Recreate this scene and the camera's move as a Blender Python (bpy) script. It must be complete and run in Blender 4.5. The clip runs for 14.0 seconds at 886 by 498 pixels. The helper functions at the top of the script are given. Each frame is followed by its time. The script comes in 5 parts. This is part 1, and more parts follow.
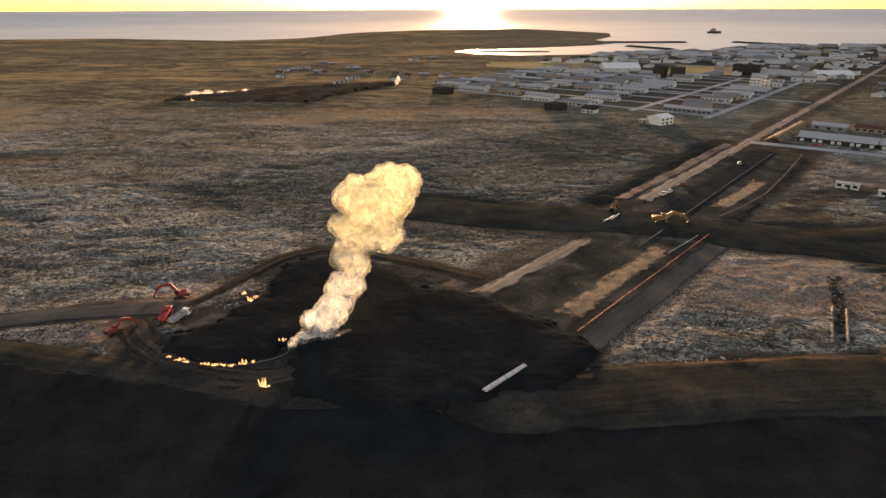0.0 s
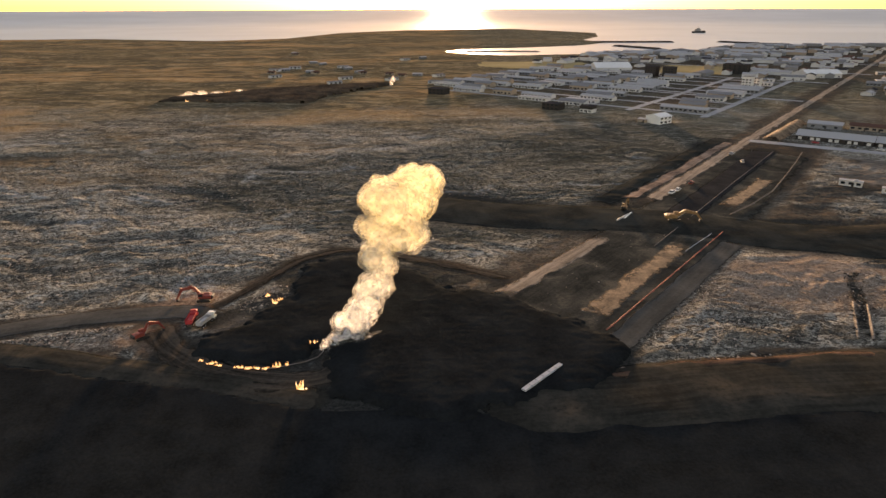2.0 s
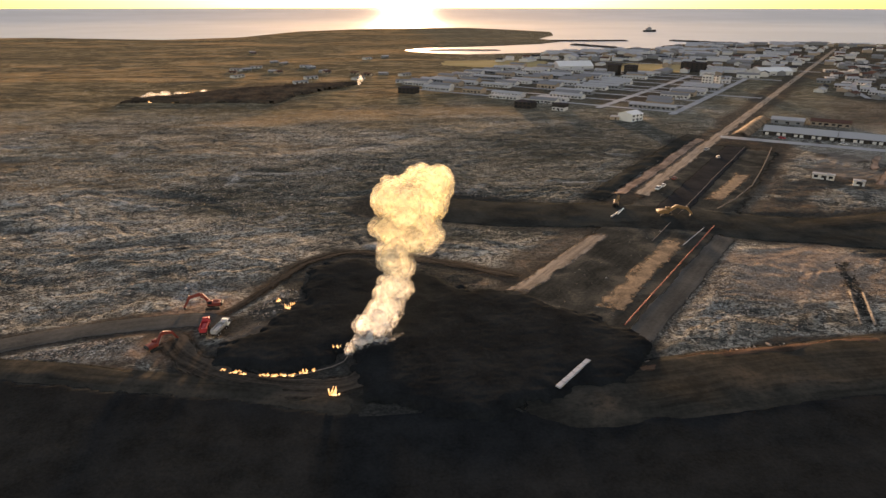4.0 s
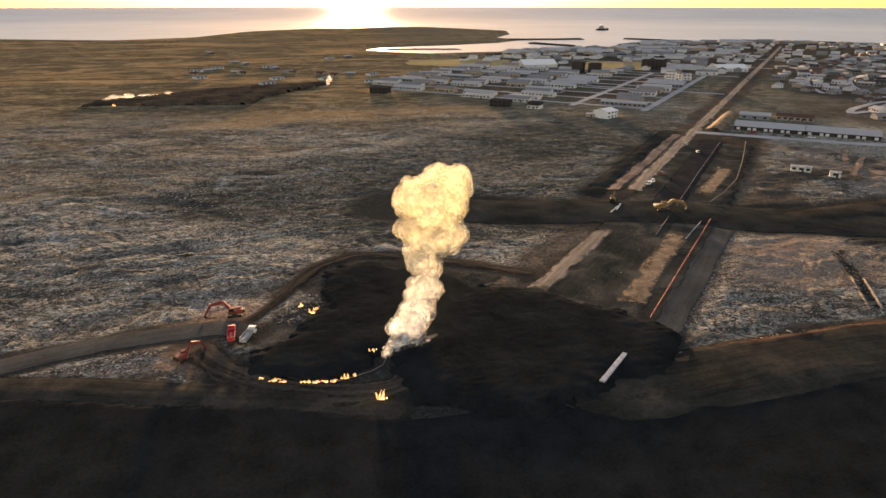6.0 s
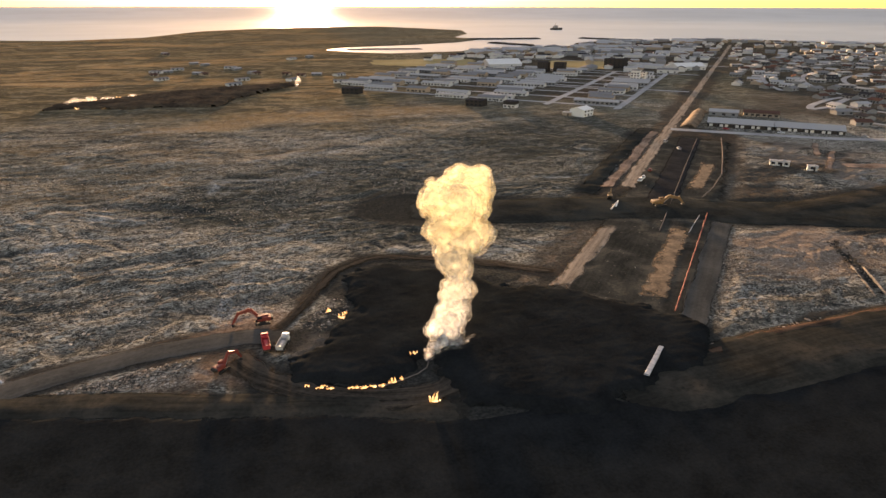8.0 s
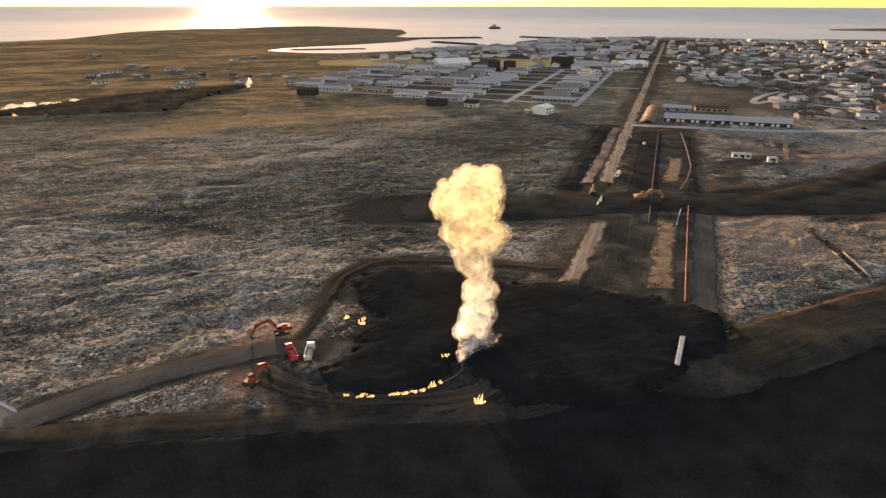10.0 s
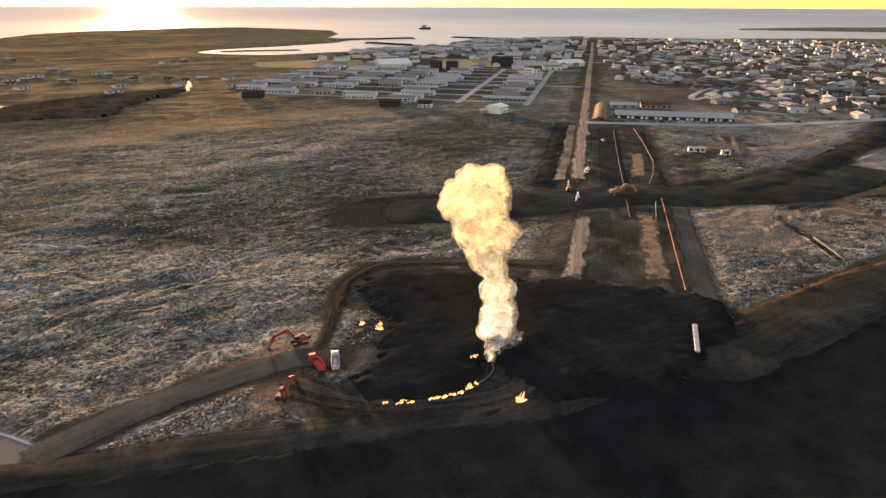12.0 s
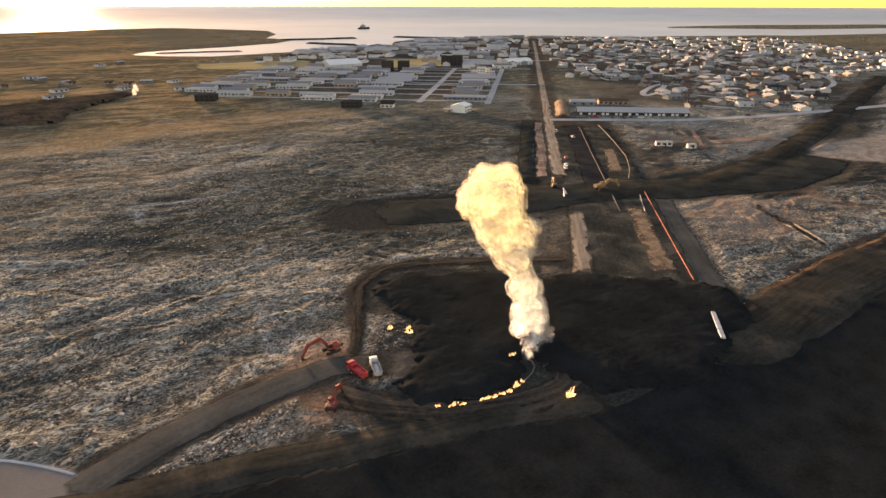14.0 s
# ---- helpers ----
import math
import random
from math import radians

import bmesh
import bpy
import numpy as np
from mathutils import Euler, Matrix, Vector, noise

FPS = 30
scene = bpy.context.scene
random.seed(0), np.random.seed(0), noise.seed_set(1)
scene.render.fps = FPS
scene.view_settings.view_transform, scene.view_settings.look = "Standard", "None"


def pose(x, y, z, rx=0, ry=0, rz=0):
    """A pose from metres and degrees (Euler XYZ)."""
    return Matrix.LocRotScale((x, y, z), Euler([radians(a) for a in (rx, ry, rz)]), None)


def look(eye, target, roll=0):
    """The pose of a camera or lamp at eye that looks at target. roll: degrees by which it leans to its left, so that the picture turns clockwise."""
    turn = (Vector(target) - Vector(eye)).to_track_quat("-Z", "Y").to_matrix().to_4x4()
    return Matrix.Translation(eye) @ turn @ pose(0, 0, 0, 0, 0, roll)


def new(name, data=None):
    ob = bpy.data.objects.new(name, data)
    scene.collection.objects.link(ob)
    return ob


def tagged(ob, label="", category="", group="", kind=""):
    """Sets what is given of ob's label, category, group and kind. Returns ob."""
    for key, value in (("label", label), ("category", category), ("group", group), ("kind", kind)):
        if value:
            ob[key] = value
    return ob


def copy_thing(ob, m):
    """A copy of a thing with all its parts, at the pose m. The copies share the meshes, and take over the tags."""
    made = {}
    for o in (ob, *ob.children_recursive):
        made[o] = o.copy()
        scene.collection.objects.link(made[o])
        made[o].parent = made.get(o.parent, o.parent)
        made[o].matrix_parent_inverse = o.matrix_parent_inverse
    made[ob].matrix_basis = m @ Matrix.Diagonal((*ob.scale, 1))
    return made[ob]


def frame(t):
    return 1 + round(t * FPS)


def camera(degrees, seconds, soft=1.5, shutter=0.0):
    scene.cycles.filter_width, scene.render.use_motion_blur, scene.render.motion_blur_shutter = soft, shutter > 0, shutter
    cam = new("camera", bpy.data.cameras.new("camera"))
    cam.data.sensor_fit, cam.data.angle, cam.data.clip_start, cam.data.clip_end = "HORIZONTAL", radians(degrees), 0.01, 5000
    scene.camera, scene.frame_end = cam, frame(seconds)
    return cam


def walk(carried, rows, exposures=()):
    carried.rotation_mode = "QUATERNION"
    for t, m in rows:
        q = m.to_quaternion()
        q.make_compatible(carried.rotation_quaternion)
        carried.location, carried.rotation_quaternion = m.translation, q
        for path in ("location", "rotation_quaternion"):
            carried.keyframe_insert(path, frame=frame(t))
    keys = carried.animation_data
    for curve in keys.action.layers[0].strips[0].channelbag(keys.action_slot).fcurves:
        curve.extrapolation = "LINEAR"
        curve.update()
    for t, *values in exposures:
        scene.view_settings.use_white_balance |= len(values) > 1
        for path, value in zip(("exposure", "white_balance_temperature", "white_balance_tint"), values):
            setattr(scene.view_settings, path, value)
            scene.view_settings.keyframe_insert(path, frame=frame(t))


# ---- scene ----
cam = camera(71.0, 14.0)
PATH = [
    (0, (-3.461, 1.228, 84.418), (-3.47, 3.09, 83.688), -0.2),
    (0.5, (-5.754, 1.296, 84.226), (-5.755, 3.158, 83.498), -0.2),
    (1, (-8.803, 1.278, 84.33), (-8.791, 3.14, 83.601), -0.2),
    (1.5, (-12.133, 1.343, 84.54), (-12.108, 3.205, 83.81), -0.2),
    (2, (-15.713, 1.41, 84.529), (-15.675, 3.271, 83.799), -0.2),
    (2.5, (-19.659, 1.534, 84.605), (-19.586, 3.394, 83.875), -0.2),
    (3, (-24.085, 1.922, 84.719), (-23.974, 3.78, 83.987), -0.1),
    (5.5, (-47.859, 5.034, 84.775), (-47.581, 6.873, 84.04), -0.0),
    (6, (-53.195, 5.902, 84.875), (-52.879, 7.734, 84.139), -0.0),
    (6.5, (-58.152, 6.941, 84.878), (-57.802, 8.768, 84.142), -0.0),
    (7, (-63.407, 8.001, 85.052), (-63.022, 9.821, 84.316), -0.1),
    (7.5, (-68.773, 9.024, 85.176), (-68.354, 10.835, 84.44), 0.0),
    (10, (-95.33, 17.648, 85.533), (-94.694, 19.394, 84.794), 0.1),
    (10.5, (-100.444, 19.845, 85.377), (-99.753, 21.571, 84.64), 0.1),
    (11, (-105.743, 22.209, 85.428), (-105.002, 23.915, 84.691), 0.1),
    (11.5, (-111.094, 24.873, 85.235), (-110.308, 26.558, 84.498), 0.2),
    (12, (-116.437, 27.776, 85.239), (-115.602, 29.438, 84.502), 0.2),
    (12.5, (-121.508, 30.62, 85.321), (-120.629, 32.259, 84.584), 0.2),
    (13, (-126.921, 33.718, 85.217), (-125.998, 35.332, 84.48), 0.1),
    (13.5, (-131.826, 36.806, 85.161), (-130.865, 38.398, 84.425), 0.1),
    (14, (-136.942, 40.184, 85.182), (-135.942, 41.752, 84.444), 0.1),
]
walk(cam, [(t, look(eye, target, roll)) for t, eye, target, roll in PATH],
     [(0.0, 1.82), (3.0, 1.88), (7.0, 1.96), (10.5, 2.04), (14.0, 2.15)])

# ---- world, sun ----
SUN_AZ, SUN_EL = radians(2.3), radians(3.2)
world = bpy.data.worlds.new("sky")
scene.world = world
world.use_nodes = True
wn = world.node_tree
sky = wn.nodes.new("ShaderNodeTexSky")
sky.sky_type, sky.sun_disc = "NISHITA", False
sky.sun_elevation, sky.sun_rotation = SUN_EL, SUN_AZ
sky.air_density, sky.dust_density, sky.ozone_density = 0.75, 0.45, 1.0
wn.links.new(sky.outputs["Color"], wn.nodes["Background"].inputs["Color"])
wn.nodes["Background"].inputs["Strength"].default_value = 0.15
sun = new("sun", bpy.data.lights.new("sun", "SUN"))
sun.data.energy, sun.data.angle, sun.data.color = 3.9, radians(3.6), (1.0, 0.82, 0.55)
SUN_DIR = Vector((math.sin(SUN_AZ) * math.cos(SUN_EL), math.cos(SUN_AZ) * math.cos(SUN_EL), math.sin(SUN_EL)))
sun.matrix_basis = look((0, 0, 400), Vector((0, 0, 400)) - SUN_DIR)
scene.view_settings.use_white_balance = True
scene.view_settings.white_balance_temperature, scene.view_settings.white_balance_tint = 8900, 33

# ---- materials ----
def mat(name, colour=(0.5, 0.5, 0.5), rough=0.8, metal=0.0, spec=0.3):
    m = bpy.data.materials.new(name)
    m.use_nodes = True
    b = m.node_tree.nodes["Principled BSDF"]
    b.inputs["Base Color"].default_value = (*colour, 1)
    b.inputs["Roughness"].default_value = rough
    b.inputs["Metallic"].default_value = metal
    b.inputs["Specular IOR Level"].default_value = spec
    return m


class Tree:
    """Short ways to add nodes to a material."""

    def __init__(self, m):
        self.t = m.node_tree
        self.b = self.t.nodes["Principled BSDF"]

    def node(self, kind, **inputs):
        n = self.t.nodes.new(kind)
        for k, v in inputs.items():
            self.put(n.inputs[k.replace("_", " ")], v)
        return n

    def put(self, socket, v):
        if isinstance(v, bpy.types.NodeSocket):
            self.t.links.new(v, socket)
        elif isinstance(v, tuple) and len(v) == 3 and socket.type == "RGBA":
            socket.default_value = (*v, 1)
        else:
            socket.default_value = v

    def coords(self, sx=1.0, sy=1.0, sz=1.0, rz=0.0):
        c = self.node("ShaderNodeTexCoord")
        mp = self.node("ShaderNodeMapping", Vector=c.outputs["Object"])
        mp.inputs["Scale"].default_value = (sx, sy, sz)
        mp.inputs["Rotation"].default_value = (0, 0, rz)
        return mp.outputs[0]

    def noise(self, scale, detail=4.0, rough=0.55, vec=None, distort=0.0):
        n = self.node("ShaderNodeTexNoise", Scale=scale, Detail=detail, Roughness=rough, Distortion=distort,
                      Vector=vec if vec is not None else self.coords())
        return n.outputs["Fac"]

    def ramp(self, fac, lo, hi, a=0.0, b=1.0):
        n = self.node("ShaderNodeMapRange", Value=fac, From_Min=lo, From_Max=hi, To_Min=a, To_Max=b)
        return n.outputs[0]

    def mix(self, fac, a, b):
        n = self.t.nodes.new("ShaderNodeMix")
        n.data_type = "RGBA"
        self.put(n.inputs[0], fac)
        self.put(n.inputs[6], a)
        self.put(n.inputs[7], b)
        return n.outputs[2]

    def math(self, op, a, b=0.0):
        n = self.t.nodes.new("ShaderNodeMath")
        n.operation = op
        self.put(n.inputs[0], a)
        self.put(n.inputs[1], b)
        return n.outputs[0]

    def attr(self, name):
        n = self.node("ShaderNodeAttribute")
        n.attribute_name = name
        return n.outputs["Fac"]

    def colour(self, v):
        self.put(self.b.inputs["Base Color"], v)

    def bump(self, height, strength=0.5, distance=0.1):
        n = self.node("ShaderNodeBump", Height=height, Strength=strength, Distance=distance)
        self.put(self.b.inputs["Normal"], n.outputs[0])


def rough_mat(name, dark, light, scale, grain=None, rough=0.9, bump=0.4, dist=0.1, spec=0.0, stretch=None, accent=None):
    """Two tones broken up at two scales, with relief."""
    m = mat(name, dark, rough, 0.0, spec)
    t = Tree(m)
    vec = t.coords(*stretch) if stretch else t.coords()
    big = t.noise(scale, 5.0, 0.6, vec)
    fine = t.noise(grain or scale * 12, 4.0, 0.65, vec)
    f = t.math("ADD", t.math("MULTIPLY", big, 0.6), t.math("MULTIPLY", fine, 0.4))
    c = t.mix(t.ramp(f, 0.36, 0.64), dark, light)
    if accent:
        c = t.mix(t.ramp(t.noise(scale * 0.37, 4.0, 0.6), 0.55, 0.7), c, accent)
    t.colour(c)
    t.bump(f, bump, dist)
    return m


def ground_material():
    m = mat("mossy_lava_ground", (0.175, 0.175, 0.14), 1.0, 0.0, 0.0)
    t = Tree(m)

    def ridged(scale, detail, rough, vec, distort):
        n = t.noise(scale, detail, rough, vec, distort)
        return t.math("SUBTRACT", 1.0, t.math("ABSOLUTE", t.math("SUBTRACT", t.math("MULTIPLY", n, 2.0), 1.0)))

    mid = t.noise(0.15, 6.0, 0.65, t.coords(0.85, 1.15, 1.0, -0.2), 1.0)
    fine = t.noise(0.95, 6.0, 0.74, t.coords(0.9, 1.1, 1.0), 1.2)
    flow = t.noise(0.014, 4.0, 0.55, t.coords(0.55, 1.3, 1.0, 0.3), 1.4)
    lobe = t.noise(0.06, 5.0, 0.6, t.coords(0.55, 1.2, 1.0, 0.25), 1.8)
    zone = t.math("ADD", t.math("MULTIPLY", flow, 0.5), t.math("MULTIPLY", lobe, 0.5))
    rope = ridged(0.13, 4.0, 0.55, t.coords(0.7, 1.15, 1.0, 0.2), 2.4)
    curl = ridged(0.38, 4.0, 0.55, t.coords(0.75, 1.1, 1.0, -0.35), 2.2)
    crack = ridged(0.19, 4.0, 0.55, t.coords(0.7, 1.2, 1.0, 0.6), 2.2)
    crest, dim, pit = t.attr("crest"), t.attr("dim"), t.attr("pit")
    # old lava: grey stone flats, ropes pale with moss and painted sun, frost on the edges
    stone = t.mix(t.ramp(zone, 0.43, 0.56), (0.038, 0.041, 0.037), (0.123, 0.109, 0.085))
    stone = t.mix(t.ramp(flow, 0.53, 0.62, 0.0, 0.5), stone, (0.180, 0.143, 0.102))
    stone = t.mix(t.ramp(mid, 0.48, 0.41, 0.0, 0.75), stone, (0.037, 0.039, 0.037))
    stone = t.mix(t.math("MULTIPLY", dim, 0.72), stone, (0.036, 0.042, 0.033))
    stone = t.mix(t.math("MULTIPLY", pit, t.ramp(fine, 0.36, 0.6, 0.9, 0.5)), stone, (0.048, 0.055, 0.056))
    # crests: pale moss tone, with the low sun's catch-light put into the colour
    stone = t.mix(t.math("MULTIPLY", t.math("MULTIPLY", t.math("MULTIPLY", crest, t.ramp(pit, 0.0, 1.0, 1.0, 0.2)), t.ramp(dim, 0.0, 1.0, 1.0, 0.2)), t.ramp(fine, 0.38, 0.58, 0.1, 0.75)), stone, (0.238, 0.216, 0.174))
    stone = t.mix(t.ramp(fine, 0.46, 0.39, 0.0, 0.8), stone, (0.028, 0.029, 0.027))
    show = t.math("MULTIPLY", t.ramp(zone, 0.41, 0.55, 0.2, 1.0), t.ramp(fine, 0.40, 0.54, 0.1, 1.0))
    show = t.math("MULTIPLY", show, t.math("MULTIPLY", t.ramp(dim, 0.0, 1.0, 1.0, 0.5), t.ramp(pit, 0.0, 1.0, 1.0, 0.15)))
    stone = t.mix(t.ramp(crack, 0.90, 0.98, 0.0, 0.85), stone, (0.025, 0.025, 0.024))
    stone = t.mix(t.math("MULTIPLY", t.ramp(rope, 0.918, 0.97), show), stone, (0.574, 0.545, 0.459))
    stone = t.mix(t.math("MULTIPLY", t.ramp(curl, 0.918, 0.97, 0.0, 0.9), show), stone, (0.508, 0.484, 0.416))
    frost = t.noise(0.028, 5.0, 0.66, t.coords(0.7, 1.2, 1.0, 1.1), 1.0)
    stone = t.mix(t.math("MULTIPLY", t.ramp(frost, 0.60, 0.68, 0.0, 0.7), t.ramp(fine, 0.46, 0.56)), stone, (0.476, 0.519, 0.527))
    stone = t.mix(t.math("MULTIPLY", t.attr("scarp"), t.ramp(fine, 0.42, 0.56, 0.0, 0.85)), stone, (0.459, 0.458, 0.425))
    # grassland beyond: brown heath in long streaks, its colour warmed for the golden distance haze
    streak = t.noise(0.006, 5.0, 0.6, t.coords(0.5, 1.3, 1.0, 0.15), 0.6)
    heath = t.noise(0.018, 6.0, 0.66, t.coords(0.6, 1.3, 1.0, 0.2), 1.4)
    tuft = t.noise(0.09, 6.0, 0.7, t.coords(0.6, 1.2, 1.0, 0.3), 1.2)
    grass = t.mix(t.ramp(tuft, 0.42, 0.60), (0.098, 0.084, 0.052), (0.275, 0.205, 0.112))
    grass = t.mix(t.ramp(streak, 0.50, 0.58, 0.0, 0.75), grass, (0.46, 0.285, 0.135))
    grass = t.mix(t.ramp(heath, 0.50, 0.42, 0.0, 0.8), grass, (0.082, 0.07, 0.046))
    grass = t.mix(t.ramp(heath, 0.56, 0.64, 0.0, 0.6), grass, (0.47, 0.345, 0.20))
    grass = t.mix(t.math("MULTIPLY", t.attr("green"), 0.75), grass, t.mix(t.ramp(tuft, 0.42, 0.62), (0.065, 0.07, 0.052), (0.215, 0.205, 0.155)))
    grass = t.mix(t.math("MULTIPLY", t.ramp(rope, 0.92, 0.985, 0.0, 0.6), t.ramp(tuft, 0.45, 0.6)), grass, (0.52, 0.46, 0.36))
    grass = t.mix(t.ramp(crack, 0.90, 0.985, 0.0, 0.7), grass, (0.05, 0.045, 0.035))
    c = t.mix(t.attr("grass"), stone, grass)
    dirt = t.mix(t.ramp(fine, 0.38, 0.62), (0.034, 0.030, 0.025), (0.09, 0.077, 0.062))
    dirt = t.mix(t.ramp(mid, 0.52, 0.66, 0.0, 0.6), dirt, (0.17, 0.11, 0.072))
    c = t.mix(t.attr("dirt"), c, dirt)
    scoria = t.mix(t.ramp(fine, 0.4, 0.65), (0.0195, 0.0207, 0.0198), (0.061, 0.0605, 0.053))
    c = t.mix(t.attr("scoria"), c, scoria)
    silt = t.mix(t.ramp(mid, 0.4, 0.6), (0.20, 0.175, 0.15), (0.33, 0.295, 0.26))
    silt = t.mix(t.ramp(fine, 0.48, 0.38, 0.0, 0.6), silt, (0.08, 0.075, 0.07))
    c = t.mix(t.attr("silt"), c, silt)
    rust = t.mix(t.ramp(fine, 0.42, 0.6), (0.15, 0.098, 0.07), (0.40, 0.28, 0.20))
    c = t.mix(t.attr("rust"), c, rust)
    t.colour(c)
    t.bump(t.math("ADD", t.math("MULTIPLY", fine, 0.6), t.math("ADD", t.math("MULTIPLY", rope, 0.7), t.math("MULTIPLY", curl, 0.5))), 0.55, 0.4)
    return m


M_GROUND = ground_material()


def worked_mat(name, dark, light, scale, rough=0.95, bump=0.5, dist=0.15, accent=None, ruts=0.55):
    """Worked ground: mottled, with wheel tracks drawn out along the strip."""
    m = mat(name, dark, 1.0, 0.0, 0.0)
    t = Tree(m)
    vec = t.node("ShaderNodeCombineXYZ", X=t.attr("across"), Y=t.math("MULTIPLY", t.attr("along"), 0.045)).outputs[0]
    rut = t.noise(0.75, 4.0, 0.6, vec, 0.4)
    big = t.noise(scale, 6.0, 0.62, None, 0.6)
    fine = t.noise(scale * 16, 4.0, 0.7)
    f = t.math("ADD", t.math("MULTIPLY", big, 1.0 - ruts), t.math("ADD", t.math("MULTIPLY", rut, ruts), t.math("MULTIPLY", t.math("SUBTRACT", fine, 0.5), 0.35)))
    c = t.mix(t.ramp(f, 0.38, 0.62), dark, light)
    if accent:
        c = t.mix(t.math("MULTIPLY", t.ramp(big, 0.52, 0.66), t.ramp(fine, 0.35, 0.55)), c, accent)
    t.colour(c)
    t.bump(f, bump, dist)
    return m


M_LAVA = rough_mat("fresh_black_lava", (0.0098, 0.0109, 0.0113), (0.0228, 0.0258, 0.0266), 0.10, 1.3, 1.0, 0.5, 0.2, 0.0)
M_FARLAVA = rough_mat("old_black_lava", (0.028, 0.023, 0.02), (0.13, 0.095, 0.065), 0.05, 0.5, 1.0, 0.5, 0.2, 0.0)
M_BERM = worked_mat("brown_earth_fill", (0.0225, 0.0222, 0.0192), (0.052, 0.0497, 0.042), 0.05, accent=(0.078, 0.064, 0.05), ruts=0.4)
M_TRACK = worked_mat("rutted_brown_track", (0.020, 0.019, 0.0165), (0.095, 0.078, 0.062), 0.05, ruts=0.75)
M_FILL = worked_mat("dark_scoria_fill", (0.022, 0.0233, 0.0215), (0.049, 0.0502, 0.044), 0.05, ruts=0.15)
M_GRAVEL = worked_mat("grey_gravel_track", (0.057, 0.056, 0.051), (0.108, 0.104, 0.094), 0.06, ruts=0.35)
M_ROADDIRT = worked_mat("pale_dirt_road", (0.20, 0.155, 0.115), (0.45, 0.36, 0.28), 0.09, ruts=0.7)
M_RIDGE = worked_mat("reddish_rubble", (0.045, 0.033, 0.026), (0.145, 0.088, 0.06), 0.12, ruts=0.2, bump=0.9, dist=0.3)
M_WORKS = worked_mat("churned_dark_ground", (0.027, 0.0278, 0.025), (0.073, 0.0715, 0.061), 0.07, ruts=0.25, accent=(0.12, 0.106, 0.084))
M_PINK = worked_mat("reddish_bare_soil", (0.11, 0.078, 0.061), (0.39, 0.285, 0.22), 0.08, ruts=0.35)
M_ASPHALT = rough_mat("asphalt", (0.022, 0.022, 0.023), (0.05, 0.048, 0.046), 0.1, 3.0, 0.85, 0.2, 0.02)
M_TOWNROAD = rough_mat("frosted_asphalt", (0.30, 0.295, 0.29), (0.50, 0.49, 0.48), 0.05, 1.0, 0.8, 0.2, 0.02)
M_STRIP = rough_mat("dry_grass_verge", (0.065, 0.048, 0.034), (0.33, 0.225, 0.145), 0.2, 1.3, 0.95, 0.8, 0.3, 0.1)
M_ROCK = rough_mat("dark_rock", (0.025, 0.022, 0.02), (0.09, 0.08, 0.07), 0.8, 5.0, 0.9, 0.6, 0.1)
M_PALE = rough_mat("pale_concrete", (0.34, 0.36, 0.39), (0.52, 0.54, 0.57), 0.5, 6.0, 0.7, 0.2, 0.02)
M_DULL = rough_mat("dull_pipe", (0.13, 0.11, 0.1), (0.26, 0.22, 0.2), 0.4, 4.0, 0.6, 0.2, 0.02)
M_RUST = rough_mat("rust_red_pipe", (0.27, 0.065, 0.05), (0.42, 0.17, 0.13), 0.4, 4.0, 0.7, 0.2, 0.02, 0.05)


def sea_material():
    """Ruffled water: half of it throws back the sky, the rest shows the water's own grey."""
    m = mat("sea_water", (0.2, 0.21, 0.22), 0.5, 0.0, 0.0)
    t = Tree(m)
    n = t.math("ADD", t.noise(0.02, 6.0, 0.6, t.coords(0.35, 1.0, 1.0)), t.math("MULTIPLY", t.noise(0.2, 3.0, 0.6), 0.4))
    t.bump(n, 0.3, 1.0)
    t.colour(t.mix(t.ramp(t.noise(0.002, 4.0), 0.4, 0.62), (0.175, 0.215, 0.24), (0.235, 0.28, 0.305)))
    gloss = t.node("ShaderNodeBsdfAnisotropic", Color=(0.9, 0.92, 0.94), Roughness=0.42)
    mx = t.node("ShaderNodeMixShader", Fac=0.34)
    out = t.t.nodes["Material Output"].inputs["Surface"]
    t.put(mx.inputs[1], t.b.outputs[0])
    t.put(mx.inputs[2], gloss.outputs[0])
    t.put(out, mx.outputs[0])
    return m


M_SEA = sea_material()


def ragged(m, depth, grain=0.16):
    """Frays a strip's border into the ground below it."""
    t = Tree(m)
    out = t.t.nodes["Material Output"].inputs["Surface"]
    shader = out.links[0].from_socket
    clear = t.node("ShaderNodeBsdfTransparent")
    n = t.noise(grain * 0.7, 4.0, 0.55, None, 0.3)
    f = t.math("ADD", t.attr("edge"), t.math("MULTIPLY", t.math("SUBTRACT", n, 0.56), depth * 3.0))
    mx = t.node("ShaderNodeMixShader", Fac=t.ramp(f, 0.0, 0.7 * depth))
    t.put(mx.inputs[1], clear.outputs[0])
    t.put(mx.inputs[2], shader)
    t.put(out, mx.outputs[0])


for strip, border in ((M_BERM, 2.2), (M_TRACK, 2.0), (M_RIDGE, 1.6), (M_FILL, 3.0), (M_GRAVEL, 1.2), (M_ROADDIRT, 2.2), (M_WORKS, 4.0), (M_PINK, 1.5), (M_STRIP, 2.6), (M_ASPHALT, 1.2), (M_TOWNROAD, 0.6)):
    ragged(strip, border, 0.45 if strip == M_STRIP else 0.16)


M_SPOIL = rough_mat("pale_spoil", (0.08, 0.068, 0.058), (0.36, 0.31, 0.26), 0.6, 2.5, 0.95, 0.6, 0.1)
